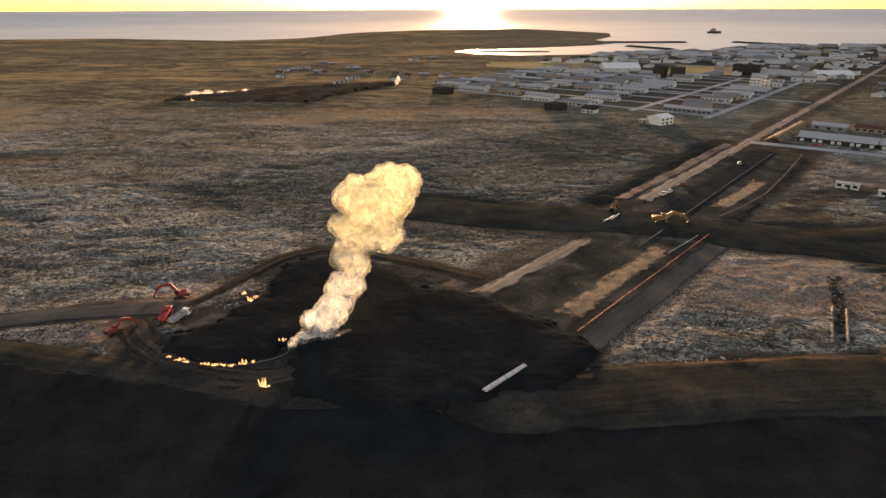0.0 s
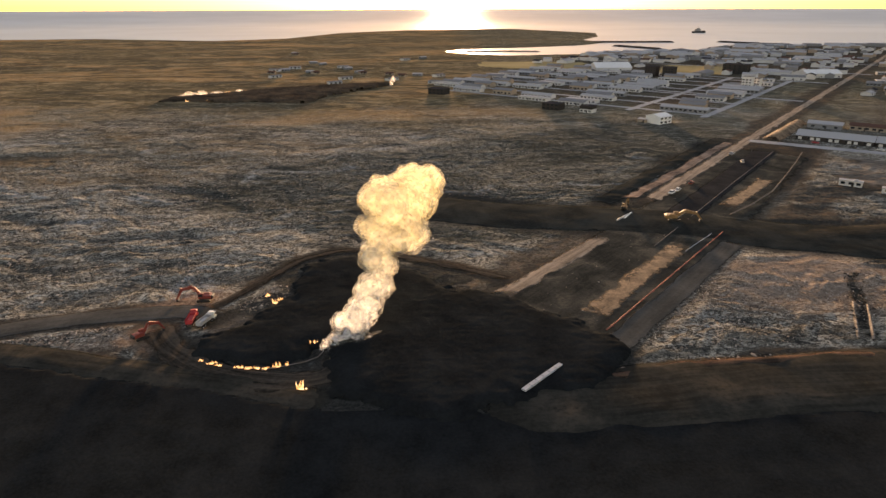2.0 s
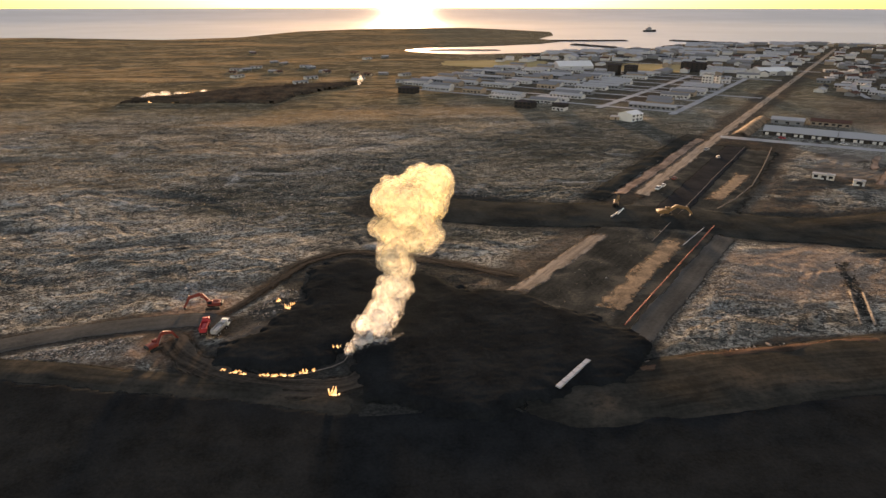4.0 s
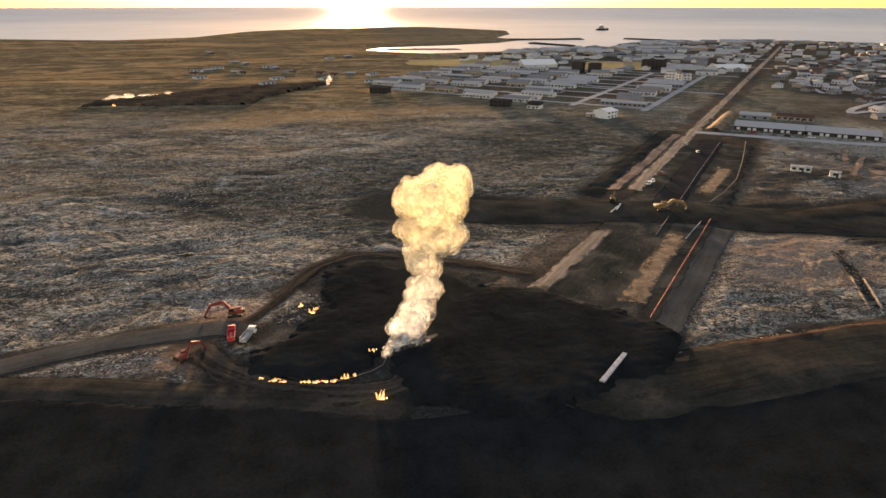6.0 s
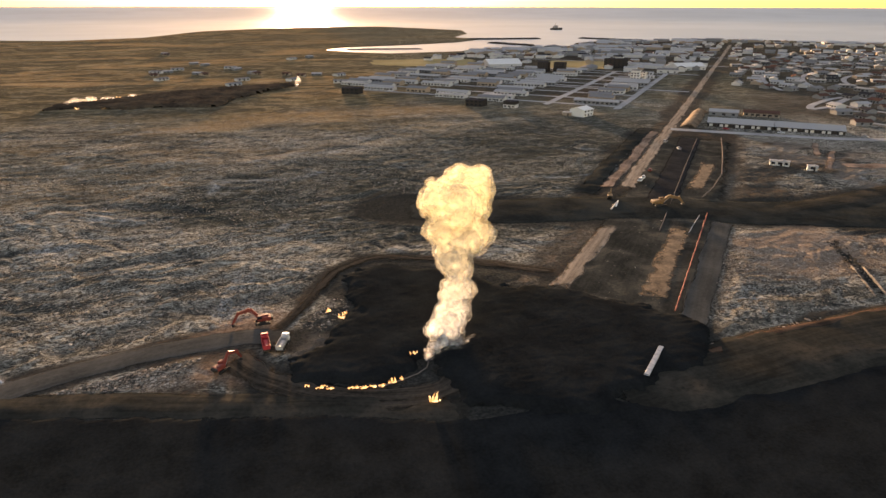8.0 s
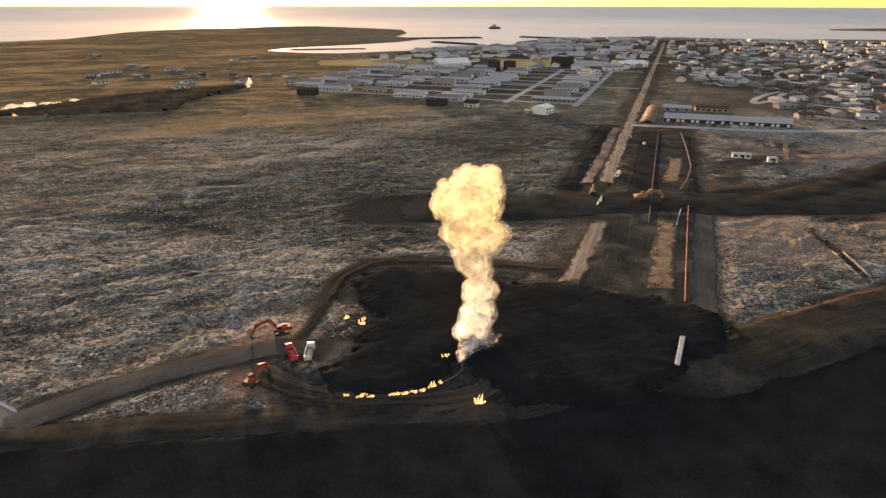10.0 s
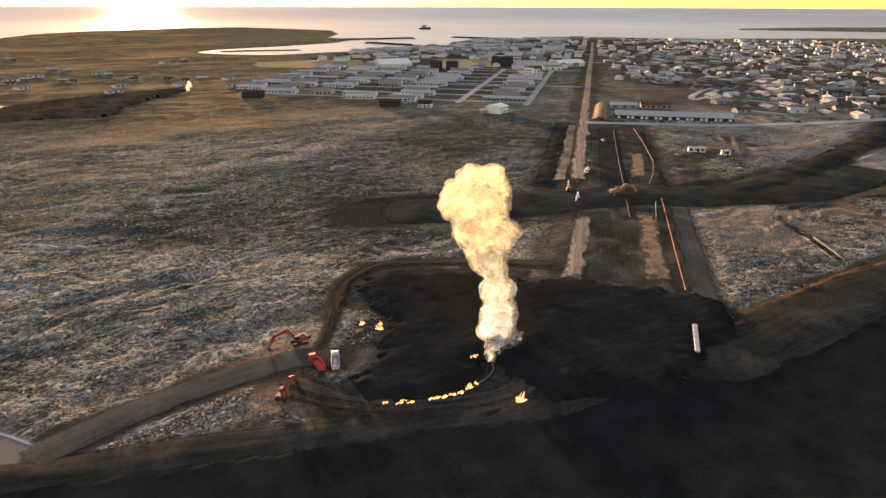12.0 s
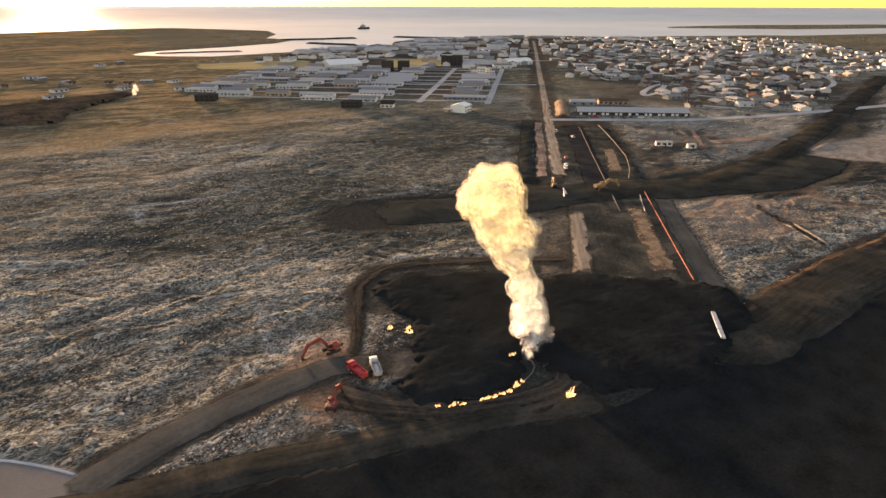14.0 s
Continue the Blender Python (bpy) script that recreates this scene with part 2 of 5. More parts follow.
M_SILT = rough_mat("grey_frozen_silt", (0.165, 0.15, 0.14), (0.225, 0.205, 0.19), 0.05, 1.5, 0.95, 0.2, 0.02)


def paint(name, colour, rough=0.6, dirt=(0.06, 0.05, 0.04), amount=0.45, spec=0.4):
    m = mat(name, colour, rough, 0.0, spec)
    t = Tree(m)
    n = t.noise(1.1, 6.0, 0.7)
    t.colour(t.mix(t.ramp(n, 0.5, 0.72, 0.0, amount), colour, dirt))
    t.bump(n, 0.1, 0.02)
    return m


M_RED = paint("red_paint", (0.5, 0.03, 0.035))
M_ORANGE = paint("orange_red_paint", (0.25, 0.042, 0.03), 0.6, (0.06, 0.04, 0.03), 0.6)
M_YELLOW = paint("amber_paint", (0.26, 0.14, 0.055), 0.6, (0.06, 0.05, 0.04), 0.6)
M_WHITE = paint("white_paint", (0.78, 0.78, 0.76), 0.45, (0.3, 0.27, 0.24), 0.35)
M_STEEL = paint("worn_grey_steel", (0.38, 0.37, 0.36), 0.4)


def tuft_material():
    """Loose stones and moss tussocks, each a little different."""
    m = mat("stones_and_tussocks", (0.1, 0.09, 0.08), 1.0, 0.0, 0.0)
    t = Tree(m)
    r = t.node("ShaderNodeNewGeometry").outputs["Random Per Island"]
    c = t.mix(t.ramp(r, 0.1, 0.3), (0.07, 0.06, 0.052), (0.19, 0.155, 0.125))
    c = t.mix(t.ramp(r, 0.40, 0.60), c, (0.32, 0.255, 0.2))
    c = t.mix(t.ramp(r, 0.80, 0.90), c, (0.52, 0.46, 0.40))
    t.colour(c)
    t.bump(t.noise(3.0, 4.0), 0.3, 0.1)
    return m


M_TUFT = tuft_material()
M_TYRE = mat("rubber", (0.018, 0.018, 0.018), 0.9)
M_GLASS = mat("dark_window_glass", (0.02, 0.025, 0.03), 0.06, 0.0, 0.6)
M_BLACK = mat("black_steel", (0.03, 0.028, 0.026), 0.7)
M_WALLW = paint("white_render_wall", (0.60, 0.59, 0.57), 0.8, (0.4, 0.37, 0.33), 0.3, 0.0)
M_WALLG = paint("grey_clad_wall", (0.25, 0.25, 0.25), 0.7, (0.2, 0.19, 0.18), 0.3, 0.0)
M_WALLD = paint("dark_clad_wall", (0.05, 0.045, 0.042), 0.7, (0.09, 0.07, 0.05), 0.3, 0.0)
M_WALLB = paint("tan_wall", (0.38, 0.3, 0.23), 0.8, (0.25, 0.18, 0.12), 0.3, 0.0)
M_ROOFL = paint("pale_sheet_roof", (0.42, 0.42, 0.425), 0.45, (0.35, 0.34, 0.33), 0.35, 0.0)
M_ROOFG = paint("grey_sheet_roof", (0.24, 0.24, 0.245), 0.5, (0.15, 0.14, 0.13), 0.3, 0.0)
M_ROOFB = paint("brown_red_roof", (0.13, 0.072, 0.058), 0.6, (0.1, 0.06, 0.05), 0.3, 0.0)
M_ROOFD = paint("black_sheet_roof", (0.045, 0.045, 0.05), 0.5, (0.08, 0.07, 0.06), 0.3, 0.0)


def steam_material(name, thick, thin, gap, backlit_tint=(0.92, 0.86, 0.66)):
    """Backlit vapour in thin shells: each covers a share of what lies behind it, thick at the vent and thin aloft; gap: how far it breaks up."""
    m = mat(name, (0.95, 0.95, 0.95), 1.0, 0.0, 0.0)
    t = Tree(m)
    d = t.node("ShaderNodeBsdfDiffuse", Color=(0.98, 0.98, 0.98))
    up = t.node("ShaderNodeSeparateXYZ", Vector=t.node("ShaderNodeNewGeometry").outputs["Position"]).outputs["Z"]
    # white at the vent, yellow aloft: the low sun's glow put into the colour
    tr = t.node("ShaderNodeBsdfTranslucent", Color=t.mix(t.ramp(up, 3.0, 24.0), (0.99, 0.985, 0.975), backlit_tint))
    mx = t.node("ShaderNodeMixShader")
    t.put(mx.inputs[1], d.outputs[0])
    t.put(mx.inputs[2], tr.outputs[0])
    t.put(mx.inputs[0], t.ramp(up, 2.0, 20.0, 0.74, 0.82))
    clear = t.node("ShaderNodeBsdfTransparent")
    n = t.ramp(t.noise(0.42, 6.0, 0.6, None, 0.5), 0.5 - 0.2 * gap, 0.5 + 0.16 * gap + 0.02, 1.0 - gap, 1.0)
    mc = t.node("ShaderNodeMixShader", Fac=t.math("MULTIPLY", n, t.ramp(up, 3.0, 24.0, thick, thin)))
    t.put(mc.inputs[1], clear.outputs[0])
    t.put(mc.inputs[2], mx.outputs[0])
    t.put(t.t.nodes["Material Output"].inputs["Surface"], mc.outputs[0])
    return m


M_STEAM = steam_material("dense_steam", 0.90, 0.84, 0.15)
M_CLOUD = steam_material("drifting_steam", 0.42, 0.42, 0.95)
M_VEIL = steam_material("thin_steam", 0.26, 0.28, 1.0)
M_MIST = steam_material("low_steam", 0.2, 0.2, 0.9, (0.97, 0.97, 0.93))


def fire_material(name, colour, strength):
    m = mat(name, (0.02, 0.01, 0.0), 1.0)
    t = Tree(m)
    b = t.b
    n = t.noise(0.9, 4.0, 0.6)
    t.put(b.inputs["Emission Color"], t.mix(t.ramp(n, 0.4, 0.65), colour, (1.0, 0.80, 0.45)))
    t.put(b.inputs["Emission Strength"], t.ramp(n, 0.3, 0.7, strength * 0.3, strength))
    return m


M_FIRE = fire_material("flame", (1.0, 0.52, 0.18), 0.7)

# ---- plan: lie of the land ----
ROAD_O, ROAD_U, ROAD_V = Vector((92.0, 283.0)), Vector((0.637, 0.771)), Vector((0.771, -0.637))


def uv(u, v):
    """A place from the distance along the main road and to its right."""
    p = ROAD_O + ROAD_U * u + ROAD_V * v
    return p.x, p.y


def smooth(e0, e1, x):
    t = np.clip((x - e0) / (e1 - e0), 0, 1)
    return t * t * (3 - 2 * t)


def lattice(ix, iy, seed):
    h = (ix * 374761393 + iy * 668265263 + seed * 982451653) & 0xFFFFFFFF
    h = ((h ^ (h >> 13)) * 1274126177) & 0xFFFFFFFF
    return ((h ^ (h >> 16)) & 0xFFFF) / 65535.0


def vnoise(x, y, seed):
    ix, iy = np.floor(x).astype(np.int64), np.floor(y).astype(np.int64)
    fx, fy = x - ix, y - iy
    fx, fy = fx * fx * (3 - 2 * fx), fy * fy * (3 - 2 * fy)
    a, b = lattice(ix, iy, seed), lattice(ix + 1, iy, seed)
    c, d = lattice(ix, iy + 1, seed), lattice(ix + 1, iy + 1, seed)
    return (a + (b - a) * fx) * (1 - fy) + (c + (d - c) * fx) * fy


def fbm(x, y, wave, octaves, seed, gain=0.5, ridged=False):
    s, amp, norm = np.zeros_like(x), 1.0, 0.0
    for o in range(octaves):
        n = vnoise(x / wave + 17.3 * o, y / wave - 9.1 * o, seed + o)
        s += amp * ((1 - np.abs(2 * n - 1)) if ridged else n)
        norm += amp
        amp, wave = amp * gain, wave / 2.03
    return s / norm


def line_dist(x, y, pts):
    """Distance to a polyline, and how far along it (0 to 1 a leg)."""
    best, along = np.full_like(x, 1e9), np.zeros_like(x)
    for i in range(len(pts) - 1):
        (ax, ay), (bx, by) = pts[i][:2], pts[i + 1][:2]
        dx, dy = bx - ax, by - ay
        t = np.clip(((x - ax) * dx + (y - ay) * dy) / (dx * dx + dy * dy), 0, 1)
        d = np.hypot(x - ax - t * dx, y - ay - t * dy)
        along = np.where(d < best, i + t, along)
        best = np.minimum(best, d)
    return best, along


def inside(x, y, poly):
    """Signed distance to a closed outline, positive inside."""
    d, _ = line_dist(x, y, poly + poly[:1])
    odd = np.zeros(x.shape, bool)
    for i in range(len(poly)):
        (ax, ay), (bx, by) = poly[i], poly[(i + 1) % len(poly)]
        if ay != by:
            odd ^= ((ay > y) != (by > y)) & (x < (bx - ax) * (y - ay) / (by - ay) + ax)
    return np.where(odd, d, -d)


LAND = [(-6000, 1950), (-2500, 1900), (-1248, 1835), (-955, 1871), (-583, 1735), (-414, 1850), (-310, 2220), (-120, 2420), (60, 2520),
        (305, 2545), (430, 2330), (525, 2150), (470, 1900), (383, 1720), (420, 1600), (330, 1490), (200, 1420), (120, 1392), (45, 1361), (7, 1298), (56, 1229),
        (125, 1180), (219, 1200), (297, 1212), (427, 1290), (520, 1270), (600, 1400), (700, 1470), (790, 1431), (952, 1422), (1072, 1460), (1168, 1349), (1205, 1266),
        (1371, 1247), (1506, 1179), (1644, 1144), (1709, 1077), (2300, 960), (6000, 800), (6000, -2500), (-6000, -2500)]
HEADLAND = [(1884, 1650), (1977, 1726), (2256, 1720), (2476, 1681), (2618, 1610), (3200, 1400), (6000, 1250), (6000, 950), (2800, 1160), (2165, 1344), (2092, 1433), (1999, 1535)]
LAVA = [(-80, 150), (-79, 141), (-64, 135.5), (-52, 138), (-45, 144), (-43, 136), (-41, 122), (-30, 115), (-12, 114), (3, 117), (10, 124),
        (22, 127), (33, 133), (35, 142), (30, 151), (20, 160), (10, 174), (-6, 180), (-14, 187), (-23, 197), (-35, 207), (-49, 208),
        (-58, 199), (-61, 190), (-58, 178), (-65, 167), (-71, 158)]
OUTER = [(-330, 165), (-240, 159), (-170, 152), (-140, 143.5), (-118, 138.5), (-98, 134), (-80, 130), (-70, 128), (-59, 124), (-47, 119.5), (-36, 118), (-20, 120), (-8, 118.5),
         (2, 113.5), (10, 110.5), (25, 113), (45, 112.5), (70, 115), (100, 116), (150, 114), (220, 110), (330, 106), (330, -70), (-330, -70)]
FAR_LAVA = [(-270, 606), (-268, 641), (-246, 645), (-210, 676), (-182, 700), (-150, 715), (-100, 735), (-62, 745), (-56, 734), (-86, 690), (-116, 645), (-130, 588), (-165, 598), (-208, 594), (-251, 609)]
SILT_W = [(-215, 205), (-158, 172), (-150, 164.5), (-144, 157.5), (-141, 153), (-143, 151.5), (-158, 156), (-200, 166)]
SILT_E = [(248, 233), (285, 238), (330, 240), (377, 246), (390, 220), (330, 196), (268, 199), (255, 214)]
HAUL = [(-147, 153), (-136, 158), (-118, 164), (-100, 167), (-86, 168), (-78, 163)]
RIM = [(-84, 168), (-76, 179), (-70, 193), (-62, 208), (-48, 217), (-30, 211), (-8, 200), (10, 188)]
YARD = [(-94, 160), (-87, 148), (-75, 137.5), (-60, 131.5), (-46, 129), (-38, 134), (-40, 142)]
BERM_W = [(-330, 176), (-240, 168), (-170, 158), (-140, 147.5), (-118, 142.5), (-98, 138.5), (-82, 134.5), (-70, 132), (-59, 128.5), (-46, 124), (-38, 121)]
BERM_E = [(-8, 119), (8, 120), (25, 121), (45, 124), (70, 127), (100, 128), (150, 127), (220, 122), (330, 118)]
SCARPS = [[(-185, 303), (-169, 299), (-155, 290), (-141, 282), (-131, 276), (-118, 262), (-113, 249)], [(-86, 249), (-77, 261), (-62, 265), (-51, 269)],
          [(-46, 244), (-41, 230), (-38, 221)], [(-236, 318), (-224, 296), (-193, 287), (-180, 283)]]
PITS = [([(-136, 172), (-119, 180), (-102, 188), (-83, 192), (-71, 192)], 6.0), ([(-142, 226), (-130, 231), (-118, 235), (-104, 232)], 4.5),
        ([(-176, 306), (-155, 304), (-135, 298), (-112, 286)], 5.5), ([(-266, 373), (-227, 383), (-200, 382)], 9.0), ([(-210, 262), (-180, 250), (-160, 252)], 5.0)]
DARK_ZONE = [(-152, 296), (-126, 319), (-108, 350), (-88, 367), (-61, 392), (-17, 396), (50, 430), (150, 500), (200, 440), (75, 262), (30, 222), (-20, 225), (-60, 242), (-112, 258)]
PALE_ZONE = [(-270, 310), (-180, 312), (-128, 322), (-92, 370), (-62, 397), (-100, 440), (-290, 420)]
DIKE = [(-27, 270), (-8, 265), (16, 256), (60, 250), (90, 244), (120, 228), (170, 212), (215, 215), (250, 228), (330, 258), (422, 302), (560, 352), (720, 405)]
E_BANK = [(120, 224), (172, 231), (238, 245), (318, 268), (458, 315), (622, 372), (760, 420)]
ROADS = [([uv(-150, 2), uv(-50, 3), uv(0, 0), uv(160, 0), uv(470, 0), uv(900, 0)], 9.0), (HAUL, 6.0), (RIM, 4.0), (YARD, 5.0),
         ([uv(-148, 43), uv(-40, 46)], 6.0), ([uv(-45, 19), uv(136, 18)], 9.0),
         ([(196, 409), (243, 378), (285, 351), (360, 327), (437, 313), (501, 303), (620, 290)], 6.0)]


def ropes(x, y):
    """Ropy crests of the old lava, 0 to 1, drawn out across the slope and bent by slow swirls."""
    wx, wy = (fbm(x, y, 30.0, 3, 3) - 0.5) * 44, (fbm(x, y, 30.0, 3, 13) - 0.5) * 44
    return fbm((x + wx) * 0.72, (y + wy) * 1.0, 8.0, 4, 11, 0.66, True)


def pits(x, y):
    """Long shallow hollows in the old lava, 0 to 1."""
    p, sway = np.zeros_like(x), (fbm(x, y, 12.0, 3, 73) - 0.5) * 9
    for pts, w in PITS:
        p = np.maximum(p, 0.65 * (1 - smooth(w * 0.3, w * 1.5, line_dist(x, y, pts)[0] + 1.4 * sway)))
    return p


def scarps(x, y):
    """Broken frosted edges where the old crust has collapsed, 0 to 1."""
    p, sway = np.zeros_like(x), (fbm(x, y, 7.0, 3, 77) - 0.5) * 5
    for pts in SCARPS:
        p = np.maximum(p, 1 - smooth(0.3, 3.2, line_dist(x, y, pts)[0] + 1.6 * sway))
    return p * smooth(0.42, 0.58, fbm(x, y, 10.0, 3, 79))


def land_height(x, y):
    """Height of the natural ground, before works and roads."""
    far = smooth(420, 800, y)
    swirl = (fbm(x, y, 60.0, 2, 43) - 0.5) * 40
    hollow = pits(x, y)
    bumps = ropes(x, y) * (0.3 + 1.2 * fbm(x, y, 46.0, 2, 63)) * (1 - 0.7 * hollow) + fbm((x + swirl) * 0.6, y + swirl, 24.0, 2, 3, 0.5, True) * 0.45 + fbm(x, y, 90.0, 2, 23) * 1.2 - 1.35
    bumps = bumps - 0.25 * hollow + 0.3 * scarps(x, y)
    meadow = fbm(x, y, 90.0, 5, 31) * 2.4 + fbm(x, y, 9.0, 3, 37, 0.55, True) * 0.35 - 1.4
    return bumps * (1 - far) + meadow * far


def ground_height(x, y):
    h = land_height(x, y)
    flat = np.zeros_like(x)
    for pts, w in ROADS:
        d, _ = line_dist(x, y, pts)
        flat = np.maximum(flat, 1 - smooth(w * 0.7, w * 0.7 + 7, d))
    d, _ = line_dist(x, y, [uv(-150, 22), uv(-40, 24), uv(150, 20)])
    flat = np.maximum(flat, 1 - smooth(24, 32, d))
    for pts, w in ((BERM_W, 8), (BERM_E, 13), (DIKE[:9], 16), (E_BANK, 10)):
        d, _ = line_dist(x, y, pts)
        flat = np.maximum(flat, 1 - smooth(w, w + 8, d))
    flat = np.maximum(flat, smooth(-8, 2, inside(x, y, LAVA)))
    flat = np.maximum(flat, smooth(-6, 2, inside(x, y, SILT_W)))
    flat = np.maximum(flat, smooth(-10, 5, inside(x, y, SILT_E)))
    h = h * (1 - flat)
    h = h * (1 - smooth(-12, 0, inside(x, y, OUTER))) - 0.4 * smooth(0, 4, inside(x, y, OUTER))
    ux = (x - ROAD_O.x) * ROAD_U.x + (y - ROAD_O.y) * ROAD_U.y
    h = np.where(y > 330, h * (1 - 0.7 * smooth(150, 260, ux)), h)
    shore = np.maximum(inside(x, y, LAND), inside(x, y, HEADLAND))
    return np.where(y > 900, np.minimum(h, -4.0 + 5.0 * smooth(-60, 40, shore) + h * smooth(0, 150, shore)), h)


def spaced(lo, hi, step, out_lo, out_hi, grow):
    mid = list(np.arange(lo, hi, step))
    up, s = [mid[-1]], step
    while up[-1] < out_hi:
        s *= grow
        up.append(up[-1] + s)
    down, s = [mid[0]], step
    while down[-1] > out_lo:
        s *= grow
        down.append(down[-1] - s)
    return np.array(down[:0:-1] + mid + up[1:])


def grid_mesh(name, x, y, z, keep=None, attrs=None):
    """A sheet over a grid of places; keep: the quads that stay."""
    ny, nx = x.shape
    idx = np.arange(ny * nx).reshape(ny, nx)
    quads = np.stack([idx[:-1, :-1], idx[:-1, 1:], idx[1:, 1:], idx[1:, :-1]], -1).reshape(-1, 4)
    co = np.stack([x.ravel(), y.ravel(), z.ravel()], -1)
    if keep is not None:
        quads = quads[keep.ravel()]
        used = np.unique(quads)
        remap = np.full(ny * nx, -1)
        remap[used] = np.arange(len(used))
        quads, co = remap[quads], co[used]
        attrs = {k: v.ravel()[used] for k, v in (attrs or {}).items()}
    me = bpy.data.meshes.new(name)
    me.vertices.add(len(co))
    me.vertices.foreach_set("co", co.astype(np.float32).ravel())
    me.loops.add(quads.size)
    me.loops.foreach_set("vertex_index", quads.astype(np.int32).ravel())
    me.polygons.add(len(quads))
    me.polygons.foreach_set("loop_start", np.arange(0, quads.size, 4, dtype=np.int32))
    me.polygons.foreach_set("use_smooth", np.ones(len(quads), bool))
    me.update(calc_edges=True)
    me.validate()
    for k, v in (attrs or {}).items():
        me.attributes.new(k, "FLOAT", "POINT").data.foreach_set("value", v.astype(np.float32).ravel())
    return me


def build_ground():
    xs = spaced(-235, 200, 0.7, -5200, 5200, 1.02)
    ys = spaced(90, 330, 0.7, -2400, 2700, 1.011)
    x, y = np.meshgrid(xs, ys)
    z = ground_height(x, y)
    wob = fbm(x, y, 40.0, 4, 51) - 0.5
    grass = smooth(320, 680, y + 260 * wob)
    corridor, _ = line_dist(x, y, [uv(-150, 22), uv(150, 22)])
    dirt = 1 - smooth(20, 34, corridor + 20 * wob)
    for pts, w in ((HAUL, 6), (RIM, 2.5), (YARD, 6), (BERM_W, 3.5), (BERM_E, 13)):
        d, _ = line_dist(x, y, pts)
        dirt = np.maximum(dirt, 1 - smooth(w, w + 2.5, d + 11 * wob))
    d, _ = line_dist(x, y, [uv(-150, 0), uv(900, 0)])
    dirt = np.maximum(dirt, (1 - smooth(9, 16, d + 12 * wob)) * 0.8)
    d, _ = line_dist(x, y, DIKE[:9])
    scoria = 1 - smooth(15, 30, d + 26 * wob)
    d, _ = line_dist(x, y, E_BANK)
    dirt = np.maximum(dirt, 1 - smooth(8, 18, d + 16 * wob))
    scoria = np.maximum(scoria, 0.85 * smooth(-8, 10, inside(x, y, [(225, 225), (272, 239), (341, 242), (451, 280), (560, 330), (540, 345), (458, 315), (343, 272), (238, 245)]) + 24 * wob))
    d, _ = line_dist(x, y, [uv(-30, -17), uv(60, -17), uv(150, -16)])
    scoria = np.maximum(scoria, 1 - smooth(1, 14, d + 26 * wob))
    d, _ = line_dist(x, y, [uv(-40, 19), uv(136, 17)])
    scoria = np.maximum(scoria, 1 - smooth(7, 9, d + 5 * wob))
    lava = inside(x, y, LAVA)
    scoria = np.maximum(scoria, smooth(-2.5, 0.5, inside(x, y, OUTER)))
    scoria = np.maximum(scoria, smooth(-9, -4, inside(x, y, OUTER)) * (x > -46) * (x < 12))
    scoria = np.maximum(scoria, smooth(-7, 1, lava + 8 * wob))
    scoria = np.maximum(scoria, 0.92 * smooth(-15, -9, lava) * smooth(0.40, 0.50, fbm(x, y, 9.0, 3, 88)) * (x < 30))
    d, _ = line_dist(x, y, [uv(-150, 16), uv(-20, 17)])
    scoria = np.maximum(scoria, (1 - smooth(12, 16, d + 8 * wob)) * 0.9)
    scoria = np.maximum(scoria, 0.88 * smooth(-8, 4, inside(x, y, [(98, 222), (112, 248), (165, 246), (212, 242), (252, 238), (268, 190), (214, 172), (174, 199), (122, 207)]) + 20 * wob))
    # small hollow, drawn only as a dark ellipse in the colour, without a dip
    scoria = np.maximum(scoria, 0.9 * (1 - smooth(0.8, 1.15, np.hypot((x - 103) / 4.6, (y - 173) / 2.8))))
    rust = smooth(-6, 8, inside(x, y, [(132, 196), (178, 192), (168, 164), (128, 178)]) + 24 * wob) * 0.75
    rust = np.maximum(rust, 0.5 * smooth(-6, 12, inside(x, y, [(66, 170), (92, 202), (132, 204), (150, 172), (122, 152), (88, 150)]) + 30 * wob))
    rust = np.maximum(rust, 0.8 * smooth(-4, 4, inside(x, y, [(-106, 168), (-92, 182), (-82, 180), (-84, 171), (-100, 166)]) + 16 * wob))
    rust = np.maximum(rust, 0.7 * smooth(-4, 4, inside(x, y, [(-112, 148), (-100, 156), (-90, 156), (-90, 146)]) + 14 * wob))
    dim = smooth(-8, 12, inside(x, y, DARK_ZONE) + 30 * wob)
    grass = np.maximum(grass * (1 - 0.8 * dim), 0.3 * smooth(-12, 14, inside(x, y, PALE_ZONE) + 50 * wob))
    green = smooth(20, 150, x + 120 * wob) * smooth(300, 400, y)
    yard = smooth(-6, 10, inside(x, y, [uv(-30, 44), uv(0, 42), uv(150, 40), uv(165, 70), uv(120, 150), uv(20, 130), uv(-30, 90)]) + 20 * wob)
    dirt = np.maximum(dirt, 0.85 * yard * smooth(0.54, 0.44, fbm(x, y, 26.0, 4, 63)))
    town = smooth(0, 60, inside(x, y, [uv(232, 30), uv(232, 260), uv(420, 400), uv(900, 420), uv(1400, 300), uv(1400, -400), uv(600, -430), uv(240, -350), uv(240, -40), uv(560, -20), uv(560, 20)]))
    dirt = np.maximum(dirt, town * (0.7 + 1.0 * wob))
    silt = smooth(-1.0, 0.6, inside(x, y, SILT_W) + 3 * wob)
    silt = np.maximum(silt, 0.2 * smooth(-2, 2, inside(x, y, [(-79, 151), (-72, 165), (-67, 162), (-74, 149)]) + 9 * wob))
    silt = np.maximum(silt, smooth(-6, 4, inside(x, y, SILT_E) + 20 * wob))
